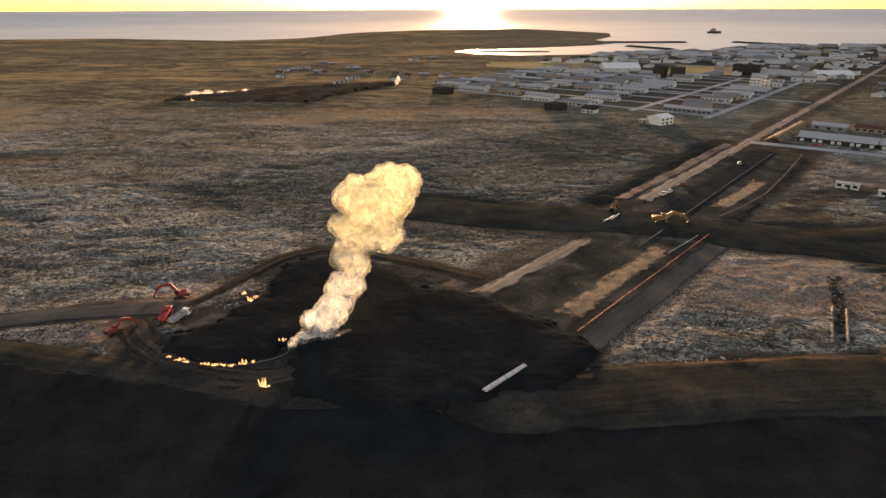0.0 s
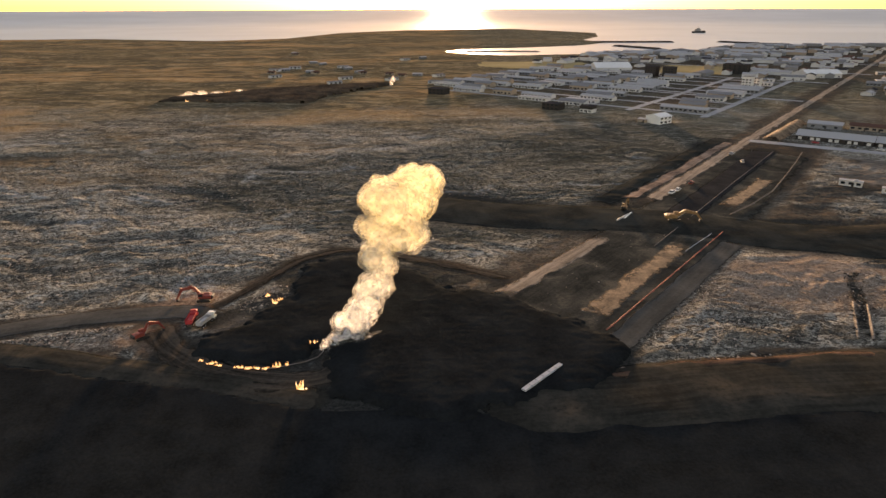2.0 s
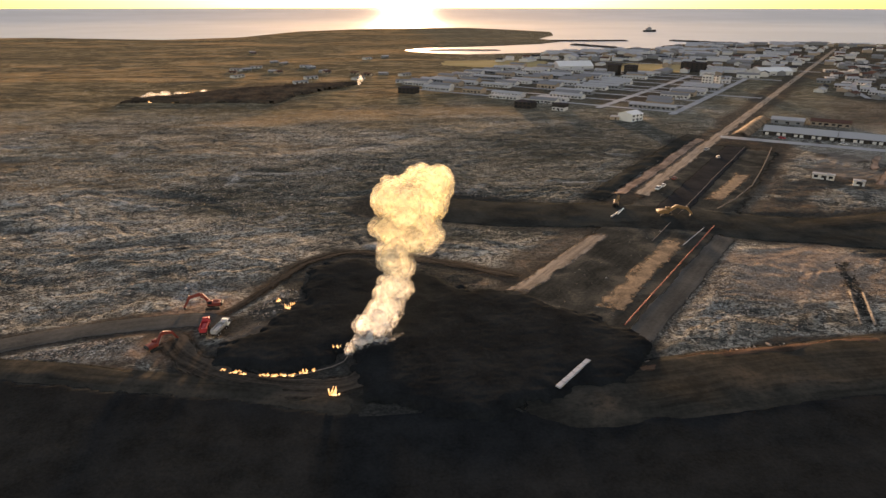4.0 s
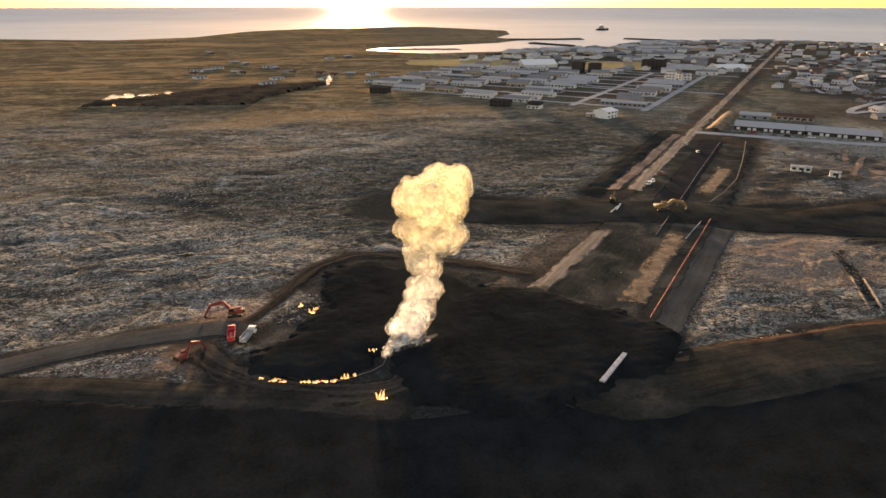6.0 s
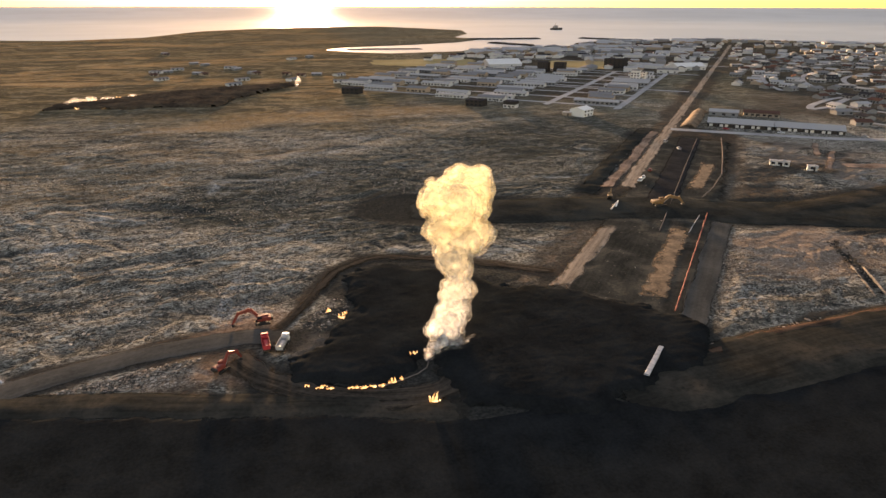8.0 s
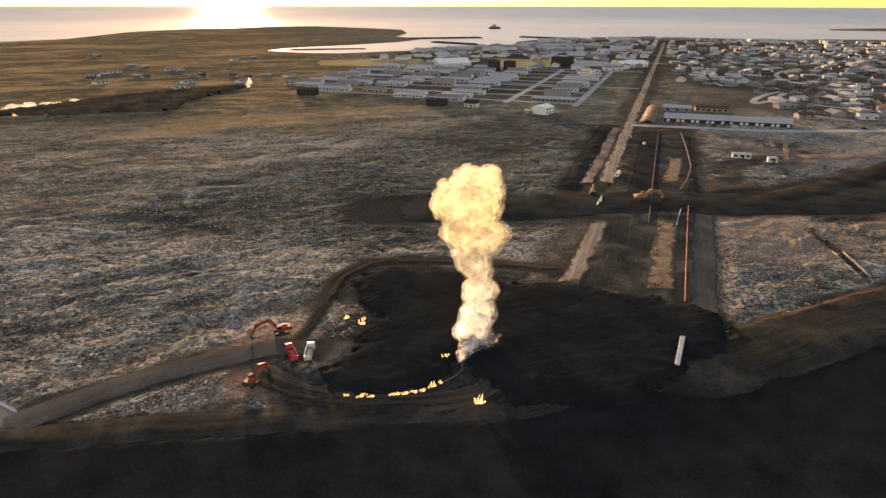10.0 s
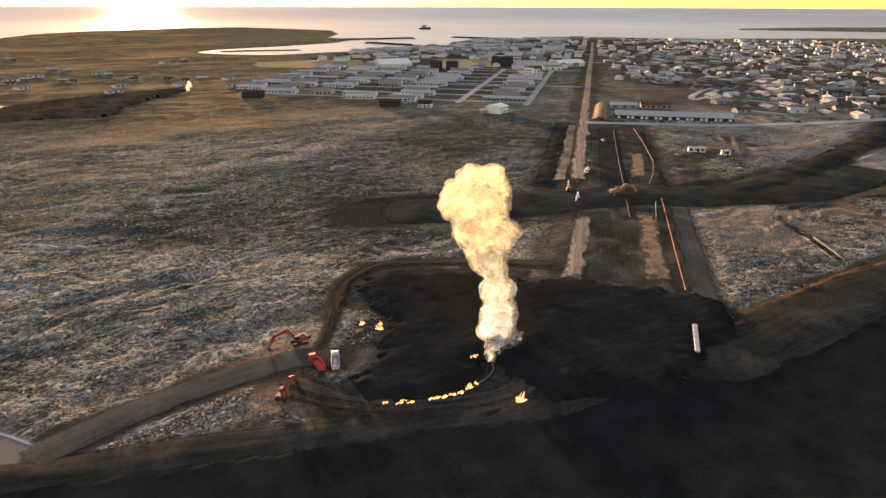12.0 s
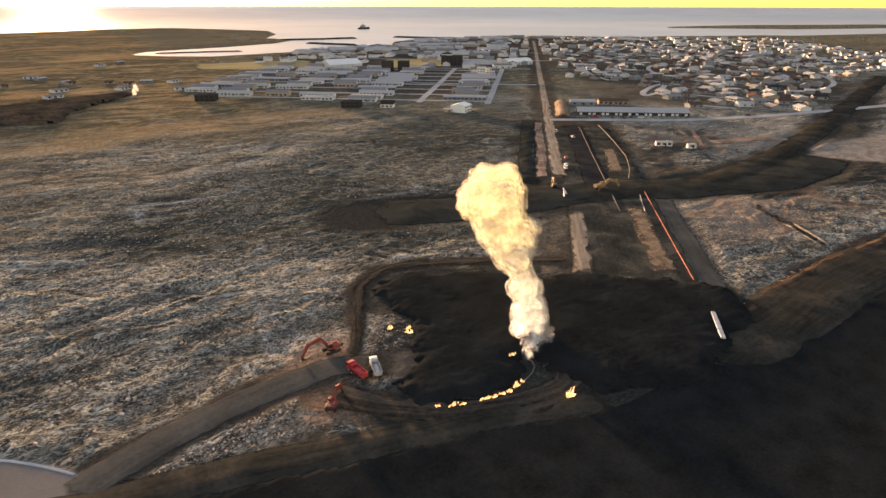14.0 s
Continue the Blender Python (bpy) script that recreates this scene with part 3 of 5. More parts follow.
    silt = np.maximum(silt, 0.65 * smooth(-6, 14, inside(x, y, [(94, 198), (118, 206), (142, 196), (126, 170), (92, 160), (74, 174)]) + 26 * wob))
    silt = np.maximum(silt, 0.5 * smooth(-10, 30, inside(x, y, [(150, 246), (215, 370), (420, 300), (270, 238)]) + 40 * wob) * smooth(0.42, 0.6, fbm(x, y, 16.0, 4, 61)))
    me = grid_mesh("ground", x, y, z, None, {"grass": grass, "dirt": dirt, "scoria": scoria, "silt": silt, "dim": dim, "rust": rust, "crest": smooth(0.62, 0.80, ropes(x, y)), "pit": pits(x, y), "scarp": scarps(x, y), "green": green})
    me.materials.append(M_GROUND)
    return tagged(new("ground", me), "mossy old lava ground with dry grass and frost", "ground", "", "structure")


ground = build_ground()


def build_sea():
    r = np.concatenate([np.linspace(700, 3200, 26), np.linspace(3300, 4850, 32)])
    a = np.radians(np.linspace(-75, 75, 121))
    rr, aa = np.meshgrid(r, a, indexing="ij")
    z = -1.2 + 62.0 * smooth(3200, 5200, rr) * 1.05
    me = grid_mesh("sea", rr * np.sin(aa) - 60, rr * np.cos(aa) + 20, z)
    me.materials.append(M_SEA)
    return tagged(new("sea", me), "calm grey sea under a low sun", "sea", "", "structure")


build_sea()


def build_lava(name, poly, cell, high, material, label, seed, ragged=6.0, lumps=0.13, wave=7.0):
    px, py = [p[0] for p in poly], [p[1] for p in poly]
    x, y = np.meshgrid(np.arange(min(px) - 6, max(px) + 6, cell), np.arange(min(py) - 6, max(py) + 6, cell))
    d = inside(x, y, poly) + (fbm(x, y, wave, 4, seed, 0.6) - 0.5) * ragged
    body = high * (1 - np.exp(-np.maximum(d, 0) / (high * 1.2)))
    z = body + np.where(d > 0, (fbm(x, y, 4.0, 4, seed + 7, 0.68, True) - 0.45) * high * lumps * smooth(0, 3, d), -0.6)
    z = z + (fbm(x, y, 45.0, 2, seed + 2) - 0.5) * 0.5 * smooth(3, 15, d)
    keep = (d[:-1, :-1] > -cell) & (d[1:, 1:] > -cell) & (d[1:, :-1] > -cell) & (d[:-1, 1:] > -cell)
    me = grid_mesh(name, x, y, z, keep)
    me.materials.append(material)
    return tagged(new(name, me), label, "lava", "", "structure")


build_lava("lava_flow", LAVA, 0.5, 1.5, M_LAVA, "fresh black lava flow with a rubbly crust", 71, 15.0, 0.13, 12.0)
build_lava("lava_flow", OUTER, 1.0, 0.14, M_LAVA, "wide black lava field banked up against the embankment", 91, 3.5, 0.5)
build_lava("lava_flow", FAR_LAVA, 2.0, 2.2, M_FARLAVA, "distant black lava flow beside the houses", 81, 16.0, 1.3)


def ribbon(name, pts, profile, material, step=2.0, lift=0.0, rough=0.0, seed=5, taper=0.0, drape=True):
    """A strip along a line; profile: (offset to the right, height)."""
    p = [Vector(q) for q in pts]
    runs = [0.0]
    for a, b in zip(p, p[1:]):
        runs.append(runs[-1] + (b - a).length)
    s = np.linspace(0, runs[-1], max(3, int(runs[-1] / step)))
    cx, cy = np.interp(s, runs, [q.x for q in p]), np.interp(s, runs, [q.y for q in p])
    k = max(3, int(9 / step) | 1)
    pad = lambda c: np.convolve(np.pad(c, k // 2, "reflect", reflect_type="odd"), np.ones(k) / k, "valid")
    cx, cy = pad(cx), pad(cy)
    tx, ty = np.gradient(cx), np.gradient(cy)
    n = np.hypot(tx, ty)
    rx, ry = ty / n, -tx / n
    off, hgt = np.array([q[0] for q in profile]), np.array([q[1] for q in profile])
    x = cx[:, None] + rx[:, None] * off
    y = cy[:, None] + ry[:, None] * off
    wob = (fbm(x, y, 8.0, 4, seed) - 0.5)
    ends = np.minimum(smooth(0, taper, s), smooth(0, taper, s[-1] - s))[:, None] if taper else 1.0
    edge = np.abs(off) / np.abs(off).max()
    sway = fbm(x, y, 24.0, 2, seed + 40) - 0.5
    x, y = x + rx[:, None] * sway * rough * 3.5 * edge, y + ry[:, None] * sway * rough * 3.5 * edge
    z = hgt * ends + wob * rough * (hgt > 0.2) * ends
    z = z + (ground_height(x, y) if drape else 0) + lift
    me = grid_mesh(name, x, y, z, None, {"edge": np.minimum(np.abs(off).max() - np.abs(off), 0.4 * np.minimum(s, s[-1] - s)[:, None]) + np.zeros_like(x), "across": np.broadcast_to(off, x.shape), "along": np.broadcast_to(s[:, None], x.shape)})
    me.flip_normals()
    me.materials.append(material)
    return new(name, me)


def bank(width_top, width_foot, height, n=5):
    top = [(v, height + 0.15 * (1 - abs(v) / (width_top / 2))) for v in np.linspace(-width_top / 2, width_top / 2, n)]
    slope = [(width_top / 2 + (width_foot - width_top) / 2 * f, height * (1 - f)) for f in (0.33, 0.66, 1.0)]
    foot = width_foot / 2 + 1.5
    return [(-foot, -0.8)] + [(-a, b) for a, b in slope[::-1]] + top + slope + [(foot, -0.8)]


tagged(ribbon("embankment", BERM_W, bank(6, 10, 0.2), M_BERM, 1.0, 0, 1.0, 5, 14), "long brown earth embankment with vehicle tracks on its crest", "embankment", "", "structure")
tagged(ribbon("embankment", BERM_E, bank(20, 26, 0.45), M_BERM, 1.0, 0, 1.0, 6, 14), "broad brown earth embankment with a flat crest", "embankment", "", "structure")
tagged(ribbon("embankment", DIKE[:9], bank(16, 34, 0.35, 9), M_FILL, 1.5, 0, 0.6, 7, 24), "low dark scoria embankment under construction", "embankment", "", "structure")
tagged(ribbon("embankment", [uv(-30, -17), uv(40, -17), uv(110, -16), uv(165, -15)], bank(5, 11, 0.3), M_FILL, 1.5, 0, 0.9, 8, 30), "dark scoria bank along the road", "embankment", "", "structure")
tagged(ribbon("embankment", E_BANK, bank(8, 18, 0.6), M_BERM, 2, 0, 0.6, 30, 24), "brown earth embankment curving past the suburb", "embankment", "", "structure")
tagged(ribbon("rubble_ridge", [(4, 127), (22, 129), (38, 132.5), (60, 136), (92, 138), (135, 138), (200, 134)], [(-2.6, 0.0), (-1.6, 0.2), (-0.6, 0.4), (0.5, 0.4), (1.6, 0.2), (2.8, 0.0)], M_RIDGE, 0.7, 0.1, 0.7, 25, 8), "low reddish rubble ridge along the embankment's edge", "embankment", "", "structure")
flat9 = lambda w: [(v * w / 2, 0.12 * (1 - v ** 4)) for v in np.linspace(-1, 1, 9)]
tagged(ribbon("works_area", [uv(-152, 22), uv(-40, 23), uv(138, 19)], [(v, 0.05) for v in np.linspace(-24, 24, 25)], M_WORKS, 1.5, 0.02, 0.5, 22), "churned dark ground with wheel tracks between the lanes", "ground", "", "structure")
tagged(ribbon("verge", [uv(-12, -8.5), uv(60, -8), uv(150, -8.5)], flat9(7), M_PINK, 1.5, 0.1, 0.9, 26), "reddish bare verge with pale stones along the road", "verge", "", "structure")
tagged(ribbon("track", [(226, 287), (245, 282), (262, 276), (285, 267)], flat9(12), M_PINK, 2, 0.1, 0.9, 27), "reddish dirt track past the cabins", "track", "", "structure")
tagged(ribbon("track", [(262, 343), (246, 326), (232, 310)], flat9(5), M_PINK, 2, 0.1, 0.5, 28), "narrow reddish dirt track", "track", "", "structure")
tagged(ribbon("track", [(253, 320), (232, 300), (213, 281)], flat9(5), M_PINK, 2, 0.1, 0.5, 29), "narrow reddish dirt track", "track", "", "structure")
tagged(ribbon("road", [uv(-136, 2), uv(-68, 4)], flat9(8), M_ROADDIRT, 1.5, 0.06, 0.25, 9), "pale dirt-covered stretch of the cut road", "road", "", "structure")
tagged(ribbon("road", [uv(-10, 0), uv(160, 0), uv(470, 0), uv(900, 1), uv(1250, 0)], flat9(9), M_ROADDIRT, 4, 0.06, 0.2, 9), "pale dirt-covered main road to the town", "road", "", "structure")
tagged(ribbon("road", HAUL, flat9(10), M_GRAVEL, 1.5, 0.1, 0.5, 12), "dark gravel haul road", "road", "", "structure")
tagged(ribbon("track", RIM, flat9(5.5), M_TRACK, 1.5, 0.1, 0.8, 12), "brown dirt track along the lava's rim", "track", "", "structure")
tagged(ribbon("track", YARD, flat9(10), M_TRACK, 1.5, 0.1, 0.9, 13), "brown rutted vehicle track round the lava", "track", "", "structure")
tagged(ribbon("track", [uv(-146, 42.5), uv(-44, 46)], flat9(9), M_GRAVEL, 1.5, 0.1, 0.3, 14), "grey gravel track beside the pipe", "track", "", "structure")
tagged(ribbon("road", [uv(-42, 19), uv(136, 17)], flat9(14), M_ASPHALT, 2, 0.08, 0.2, 15), "dark asphalt lane with scoria on it", "road", "", "structure")
tagged(ribbon("verge", [uv(-132, 30), uv(-58, 31)], flat9(9), M_STRIP, 1, 0.15, 0.5, 16), "strip of dry tan grass between the lanes", "verge", "", "structure")
tagged(ribbon("verge", [uv(2, 31.5), uv(64, 34)], flat9(9), M_STRIP, 1, 0.15, 0.5, 17), "strip of dry tan grass between the lanes", "verge", "", "structure")
tagged(ribbon("road", ROADS[-1][0], flat9(10), M_TOWNROAD, 4, 0.08, 0.1, 18), "pale frosted street at the edge of town", "road", "", "structure")


def silt_flat():
    bm = bmesh.new()
    low = [bm.verts.new((x, y, -0.2)) for x, y in SILT_W]
    top = [bm.verts.new((x, y, 0.16)) for x, y in SILT_W]
    bm.faces.new(top).normal_update()
    for i in range(len(top)):
        bm.faces.new((low[i], low[(i + 1) % len(top)], top[(i + 1) % len(top)], top[i]))
    bmesh.ops.recalc_face_normals(bm, faces=bm.faces)
    me = bpy.data.meshes.new("silt_flat")
    bm.to_mesh(me)
    bm.free()
    me.materials.append(M_SILT)
    tagged(new("silt_flat", me), "flat grey frozen silt beside the embankment", "ground", "", "structure")


silt_flat()
tagged(ribbon("frost_edge", [(-190, 191), (-158, 172.3), (-150, 164.8), (-145.5, 159.2)], flat9(0.7), M_PALE, 1.0, 0.1, 0.9, 44), "pale frosted rim of the silt flat", "ground", "", "structure")

# ---- building blocks ----
def part(name, bm, material, parent=None, label=""):
    me = bpy.data.meshes.new(name)
    bm.to_mesh(me)
    bm.free()
    me.materials.append(material)
    ob = new(name, me)
    ob.parent = parent
    if label:
        ob["label"] = label
    return ob


def box(bm, c, s, rx=0, ry=0, rz=0, bevel=0.0, taper=1.0):
    m = pose(*c, rx, ry, rz)
    vs = []
    for z in (-0.5, 0.5):
        k = taper if z > 0 else 1.0
        for x, y in ((-0.5, -0.5), (0.5, -0.5), (0.5, 0.5), (-0.5, 0.5)):
            vs.append(bm.verts.new(m @ Vector((x * s[0] * k, y * s[1] * k, z * s[2]))))
    fs = [bm.faces.new([vs[i] for i in q]) for q in ((3, 2, 1, 0), (4, 5, 6, 7), (0, 1, 5, 4), (1, 2, 6, 5), (2, 3, 7, 6), (3, 0, 4, 7))]
    if bevel:
        es = list({e for f in fs for e in f.edges})
        bmesh.ops.bevel(bm, geom=es, offset=bevel, segments=1, affect="EDGES")
    return bm


def rod(bm, a, b, r, n=10, r2=None):
    a, b = Vector(a), Vector(b)
    q = (b - a).to_track_quat("Z", "Y").to_matrix().to_4x4()
    bmesh.ops.create_cone(bm, cap_ends=True, segments=n, radius1=r, radius2=r if r2 is None else r2, depth=(b - a).length,
                          matrix=Matrix.Translation((a + b) / 2) @ q)
    return bm


def empty(name, x, y, z=0.0, rz=0.0):
    ob = new(name)
    ob.empty_display_size = 0.5
    ob.matrix_basis = pose(x, y, z, 0, 0, rz)
    return ob


def gz(x, y):
    return float(ground_height(np.array([float(x)]), np.array([float(y)]))[0])


# ---- the steam plume ----
def build_plume():
    rng = random.Random(4)
    axis = [((-44.5, 144.3, 0.4), 0.8), ((-41, 147.5, 2.0), 2.0), ((-37.5, 152, 4), 3.4), ((-34, 157, 6.5), 4.4), ((-32, 162, 10.5), 4.8), ((-30.5, 168, 16), 5.2),
            ((-29.5, 173, 20), 5.6), ((-28.5, 179, 23.5), 8.4), ((-25.5, 185, 27), 10.8), ((-20.5, 190, 30), 9.2), ((-18, 193, 32.5), 4.5)]
    bm = bmesh.new()
    for (a, ra), (b, rb) in zip(axis, axis[1:]):
        for k in range(9):
            t = rng.random()
            c, r = Vector(a).lerp(Vector(b), t), ra + (rb - ra) * t
            off = Vector((rng.gauss(0, 1), rng.gauss(0, 1), rng.gauss(0, 1))).normalized() * r * rng.uniform(0.1, 0.75)
            bmesh.ops.create_icosphere(bm, subdivisions=2, radius=r * rng.uniform(0.3, 0.58), matrix=Matrix.Translation(c + off))
        bmesh.ops.create_icosphere(bm, subdivisions=2, radius=ra * 0.72, matrix=Matrix.Translation(a))
    for k in range(26):
        t = rng.random()
        bmesh.ops.create_icosphere(bm, subdivisions=2, radius=rng.uniform(0.4, 1.3) * (1 - 0.6 * t), matrix=Matrix.Translation((-42 + 13 * t, 146.5 + 4.5 * t + rng.uniform(-0.8, 0.8), rng.uniform(0.3, 3.0 - 2 * t))))
    root = empty("steam_plume", -38, 148.5, 0)
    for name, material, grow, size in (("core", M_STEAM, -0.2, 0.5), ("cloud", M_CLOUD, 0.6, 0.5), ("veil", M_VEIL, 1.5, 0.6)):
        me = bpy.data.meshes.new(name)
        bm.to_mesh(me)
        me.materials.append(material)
        ob = new(name, me)
        ob.parent = root
        ob.matrix_parent_inverse = root.matrix_basis.inverted()
        md = ob.modifiers.new("union", "REMESH")
        md.mode, md.voxel_size, md.use_smooth_shade = "VOXEL", size, True
        sm = ob.modifiers.new("blend", "SMOOTH")
        sm.factor, sm.iterations = 0.5, 12
        for noise_size, strength in ((6.5, 4.6), (2.4 + 0.15 * grow, 2.1), (1.1 + 0.1 * grow, 0.9), (0.6 + 0.08 * grow, 0.4)):
            tex = bpy.data.textures.new("billow", "CLOUDS")
            tex.noise_scale, tex.noise_depth = noise_size, 1
            d = ob.modifiers.new("billow", "DISPLACE")
            d.texture, d.strength, d.mid_level, d.texture_coords = tex, strength, 0.5 - grow / 4 / strength, "GLOBAL"
    bm.free()
    return tagged(root, "billowing white steam plume rising from the lava vent", "steam plume")


build_plume()


# ---- machines ----
def wheel(parent, x, y, r=0.52, w=0.36):
    bm = bmesh.new()
    rod(bm, (x - w / 2, y, r), (x + w / 2, y, r), r, 16)
    tyre = part("wheel", bm, M_TYRE, parent)
    bm = bmesh.new()
    rod(bm, (x - w / 2 - 0.02, y, r), (x + w / 2 + 0.02, y, r), r * 0.5, 12)
    part("rim", bm, M_STEEL, tyre, "grey steel rim")


def dump_truck(x, y, rz, cab_paint, bed_paint, label):
    """A four-axle tipper, 9.6 m long, its front towards +y."""
    root = empty("dump_truck", x, y, gz(x, y) + 0.2, rz)
    bm = bmesh.new()
    for s in (-0.45, 0.45):
        box(bm, (s, -0.3, 0.95), (0.2, 8.8, 0.3), bevel=0.03)
    for yy in (-4.2, -2, 0.5, 3):
        box(bm, (0, yy, 0.95), (1.1, 0.25, 0.25))
    part("chassis", bm, M_BLACK, root)
    bm = bmesh.new()
    box(bm, (0, 3.75, 1.95), (2.5, 2.0, 2.3), bevel=0.14)
    box(bm, (0, 3.5, 3.2), (2.2, 1.2, 0.3), rx=-6, bevel=0.1)
    cab = part("cab", bm, cab_paint, root)
    bm = bmesh.new()
    box(bm, (0, 4.76, 2.4), (2.2, 0.06, 0.95), bevel=0.02)
    part("windscreen", bm, M_GLASS, cab, "dark glass windscreen")
    for s in (-1, 1):
        bm = bmesh.new()
        box(bm, (s * 1.26, 4.0, 2.4), (0.05, 1.0, 0.8), bevel=0.02)
        part("side_window", bm, M_GLASS, cab)
        bm = bmesh.new()
        box(bm, (s * 1.5, 4.65, 2.5), (0.22, 0.12, 0.6), bevel=0.03)
        part("mirror", bm, M_BLACK, cab)
        bm = bmesh.new()
        box(bm, (s * 0.95, 4.78, 1.15), (0.4, 0.08, 0.24), bevel=0.03)
        part("headlight", bm, M_GLASS, cab)
    bm = bmesh.new()
    L, W, H, k = 6.3, 2.5, 1.45, 0.14
    box(bm, (0, -1.6, 1.4), (W - 0.5, L - 0.2, k), bevel=0.03)
    for s in (-1, 1):
        box(bm, (s * (W / 2 - 0.12), -1.6, 2.1), (k, L, H), ry=s * 9, bevel=0.03)
        for q in range(6):
            box(bm, (s * (W / 2 + 0.0), -4.4 + q * 1.12, 2.1), (0.12, 0.14, H - 0.1), ry=s * 9)
    box(bm, (0, 1.55, 2.15), (W - 0.2, k, H + 0.2), bevel=0.03)
    box(bm, (0, -4.75, 2.1), (W - 0.2, k, H), rx=-10, bevel=0.03)
    box(bm, (0, 2.0, 2.95), (W - 0.3, 0.9, 0.1), bevel=0.03)
    part("dump_body", bm, bed_paint, root)
    bm = bmesh.new()
    box(bm, (0, -1.6, 2.0), (2.1, 5.9, 0.9), bevel=0.3, taper=0.8)
    part("load", bm, bed_paint, root)
    for yy in (3.3, 1.6, -2.6, -3.9):
        for s in (-1.05, 1.05):
            wheel(root, s, yy)
    root.scale = (0.78, 0.76, 0.76)
    return tagged(root, label, "truck")


dump_truck(-84.5, 161.5, 6, M_RED, M_RED, "red four-axle dump truck parked on the gravel haul road")
dump_truck(-80.0, 160.3, -16, M_WHITE, M_STEEL, "white dump truck with a grey tipper body, parked on gravel")


def excavator(x, y, rz, body_paint, label, size=1.0, reach=((0, 0, 1.9), (3.2, 4.9), (6.9, 3.7), (8.3, 0.7))):
    """A crawler excavator; its boom points to +x. reach: foot, knee, elbow and wrist of the arm (along, up)."""
    root = empty("excavator", x, y, gz(x, y) + 0.1, rz)
    for s in (-1.25, 1.25):
        bm = bmesh.new()
        box(bm, (0, s, 0.5), (3.6, 0.6, 0.9), bevel=0.12)
        for e in (-1.8, 1.8):
            rod(bm, (e, s - 0.3, 0.5), (e, s + 0.3, 0.5), 0.46, 14)
        for q in range(12):
            box(bm, (-1.9 + q * 0.345, s, 0.99), (0.2, 0.66, 0.08))
        part("track", bm, M_BLACK, root, "dark steel crawler track")
    bm = bmesh.new()
    rod(bm, (0, 0, 0.7), (0, 0, 1.25), 0.9, 20)
    box(bm, (0, 0, 0.7), (2.0, 2.0, 0.4), bevel=0.1)
    part("undercarriage", bm, M_BLACK, root)
    bm = bmesh.new()
    box(bm, (-0.9, 0, 1.9), (3.4, 2.7, 1.2), bevel=0.15)
    box(bm, (-0.9, -0.6, 2.6), (2.2, 1.2, 0.3), bevel=0.1)
    part("engine_house", bm, body_paint, root)
    bm = bmesh.new()
    box(bm, (-2.75, 0, 1.85), (0.9, 2.75, 1.15), bevel=0.3)
    part("counterweight", bm, M_BLACK if size < 1 else body_paint, root)
    bm = bmesh.new()
    box(bm, (0.75, 0.85, 2.35), (1.7, 1.0, 1.75), bevel=0.12)
    cab = part("cab", bm, body_paint, root)
    bm = bmesh.new()
    box(bm, (1.61, 0.85, 2.5), (0.05, 0.85, 1.2), bevel=0.02)
    box(bm, (0.8, 1.36, 2.6), (1.3, 0.05, 0.9), bevel=0.02)
    part("cab_window", bm, M_GLASS, cab, "dark cab glass")
    (_, _, fz), knee, elbow, wrist = reach
    foot = (0.7, fz)

    def beam(bm, a, b, w, h0, h1):
        a, b = Vector((a[0], -0.2, a[1])), Vector((b[0], -0.2, b[1]))
        d = (b - a).normalized()
        n = Vector((-d.z, 0, d.x))
        vs = [bm.verts.new(p + n * q * hh / 2 + Vector((0, s * w / 2, 0))) for p, hh in ((a, h0), (b, h1)) for q in (-1, 1) for s in (-1, 1)]
        for q in ((0, 1, 3, 2), (4, 6, 7, 5), (0, 4, 5, 1), (2, 3, 7, 6), (0, 2, 6, 4), (1, 5, 7, 3)):
            bm.faces.new([vs[i] for i in q])
    bm = bmesh.new()
    beam(bm, foot, knee, 0.65, 0.9, 1.2)
    beam(bm, knee, elbow, 0.6, 1.2, 0.75)
    bmesh.ops.recalc_face_normals(bm, faces=bm.faces)
    boom = part("boom", bm, body_paint, root)
    bm = bmesh.new()
    for s in (-0.45, 0.05):
        rod(bm, (1.3, s, 1.5), (knee[0] - 0.2, s, knee[1] - 0.5), 0.1, 8)
    part("boom_cylinder", bm, M_STEEL, boom, "bright steel hydraulic cylinder")
    bm = bmesh.new()
    beam(bm, (elbow[0] - 0.5, elbow[1] + 0.5), wrist, 0.5, 0.95, 0.5)
    bmesh.ops.recalc_face_normals(bm, faces=bm.faces)
    part("stick", bm, body_paint, root)
    bm = bmesh.new()
    wx, wz = wrist
    box(bm, (wx - 0.25, -0.2, wz - 0.25), (0.9, 1.3, 0.75), ry=25, bevel=0.15, taper=0.75)
    for q in range(5):
        box(bm, (wx - 0.75, -0.75 + q * 0.28, wz - 0.45), (0.28, 0.12, 0.09), ry=35)
    part("bucket", bm, M_BLACK, root, "worn dark bucket")
    root.scale = (size,) * 3
    return tagged(root, label, "excavator")


excavator(-85.5, 175.0, 184, M_ORANGE, "orange-red crawler excavator with its arm arched over rubble", 0.92, ((0, 0, 1.9), (3.4, 5.2), (7.2, 4.3), (9.0, 0.9)))
excavator(-95.0, 152.0, 48, M_ORANGE, "orange-red crawler excavator on frosty ground beside the track", 0.78)
excavator(86.0, 246.0, -8, M_YELLOW, "amber crawler excavator working on dark scoria", 1.2, ((0, 0, 1.9), (3.4, 3.9), (7.4, 3.0), (9.2, 0.9)))
excavator(70.0, 262.0, 60, M_YELLOW, "small amber excavator at the road's cut end", 0.8)


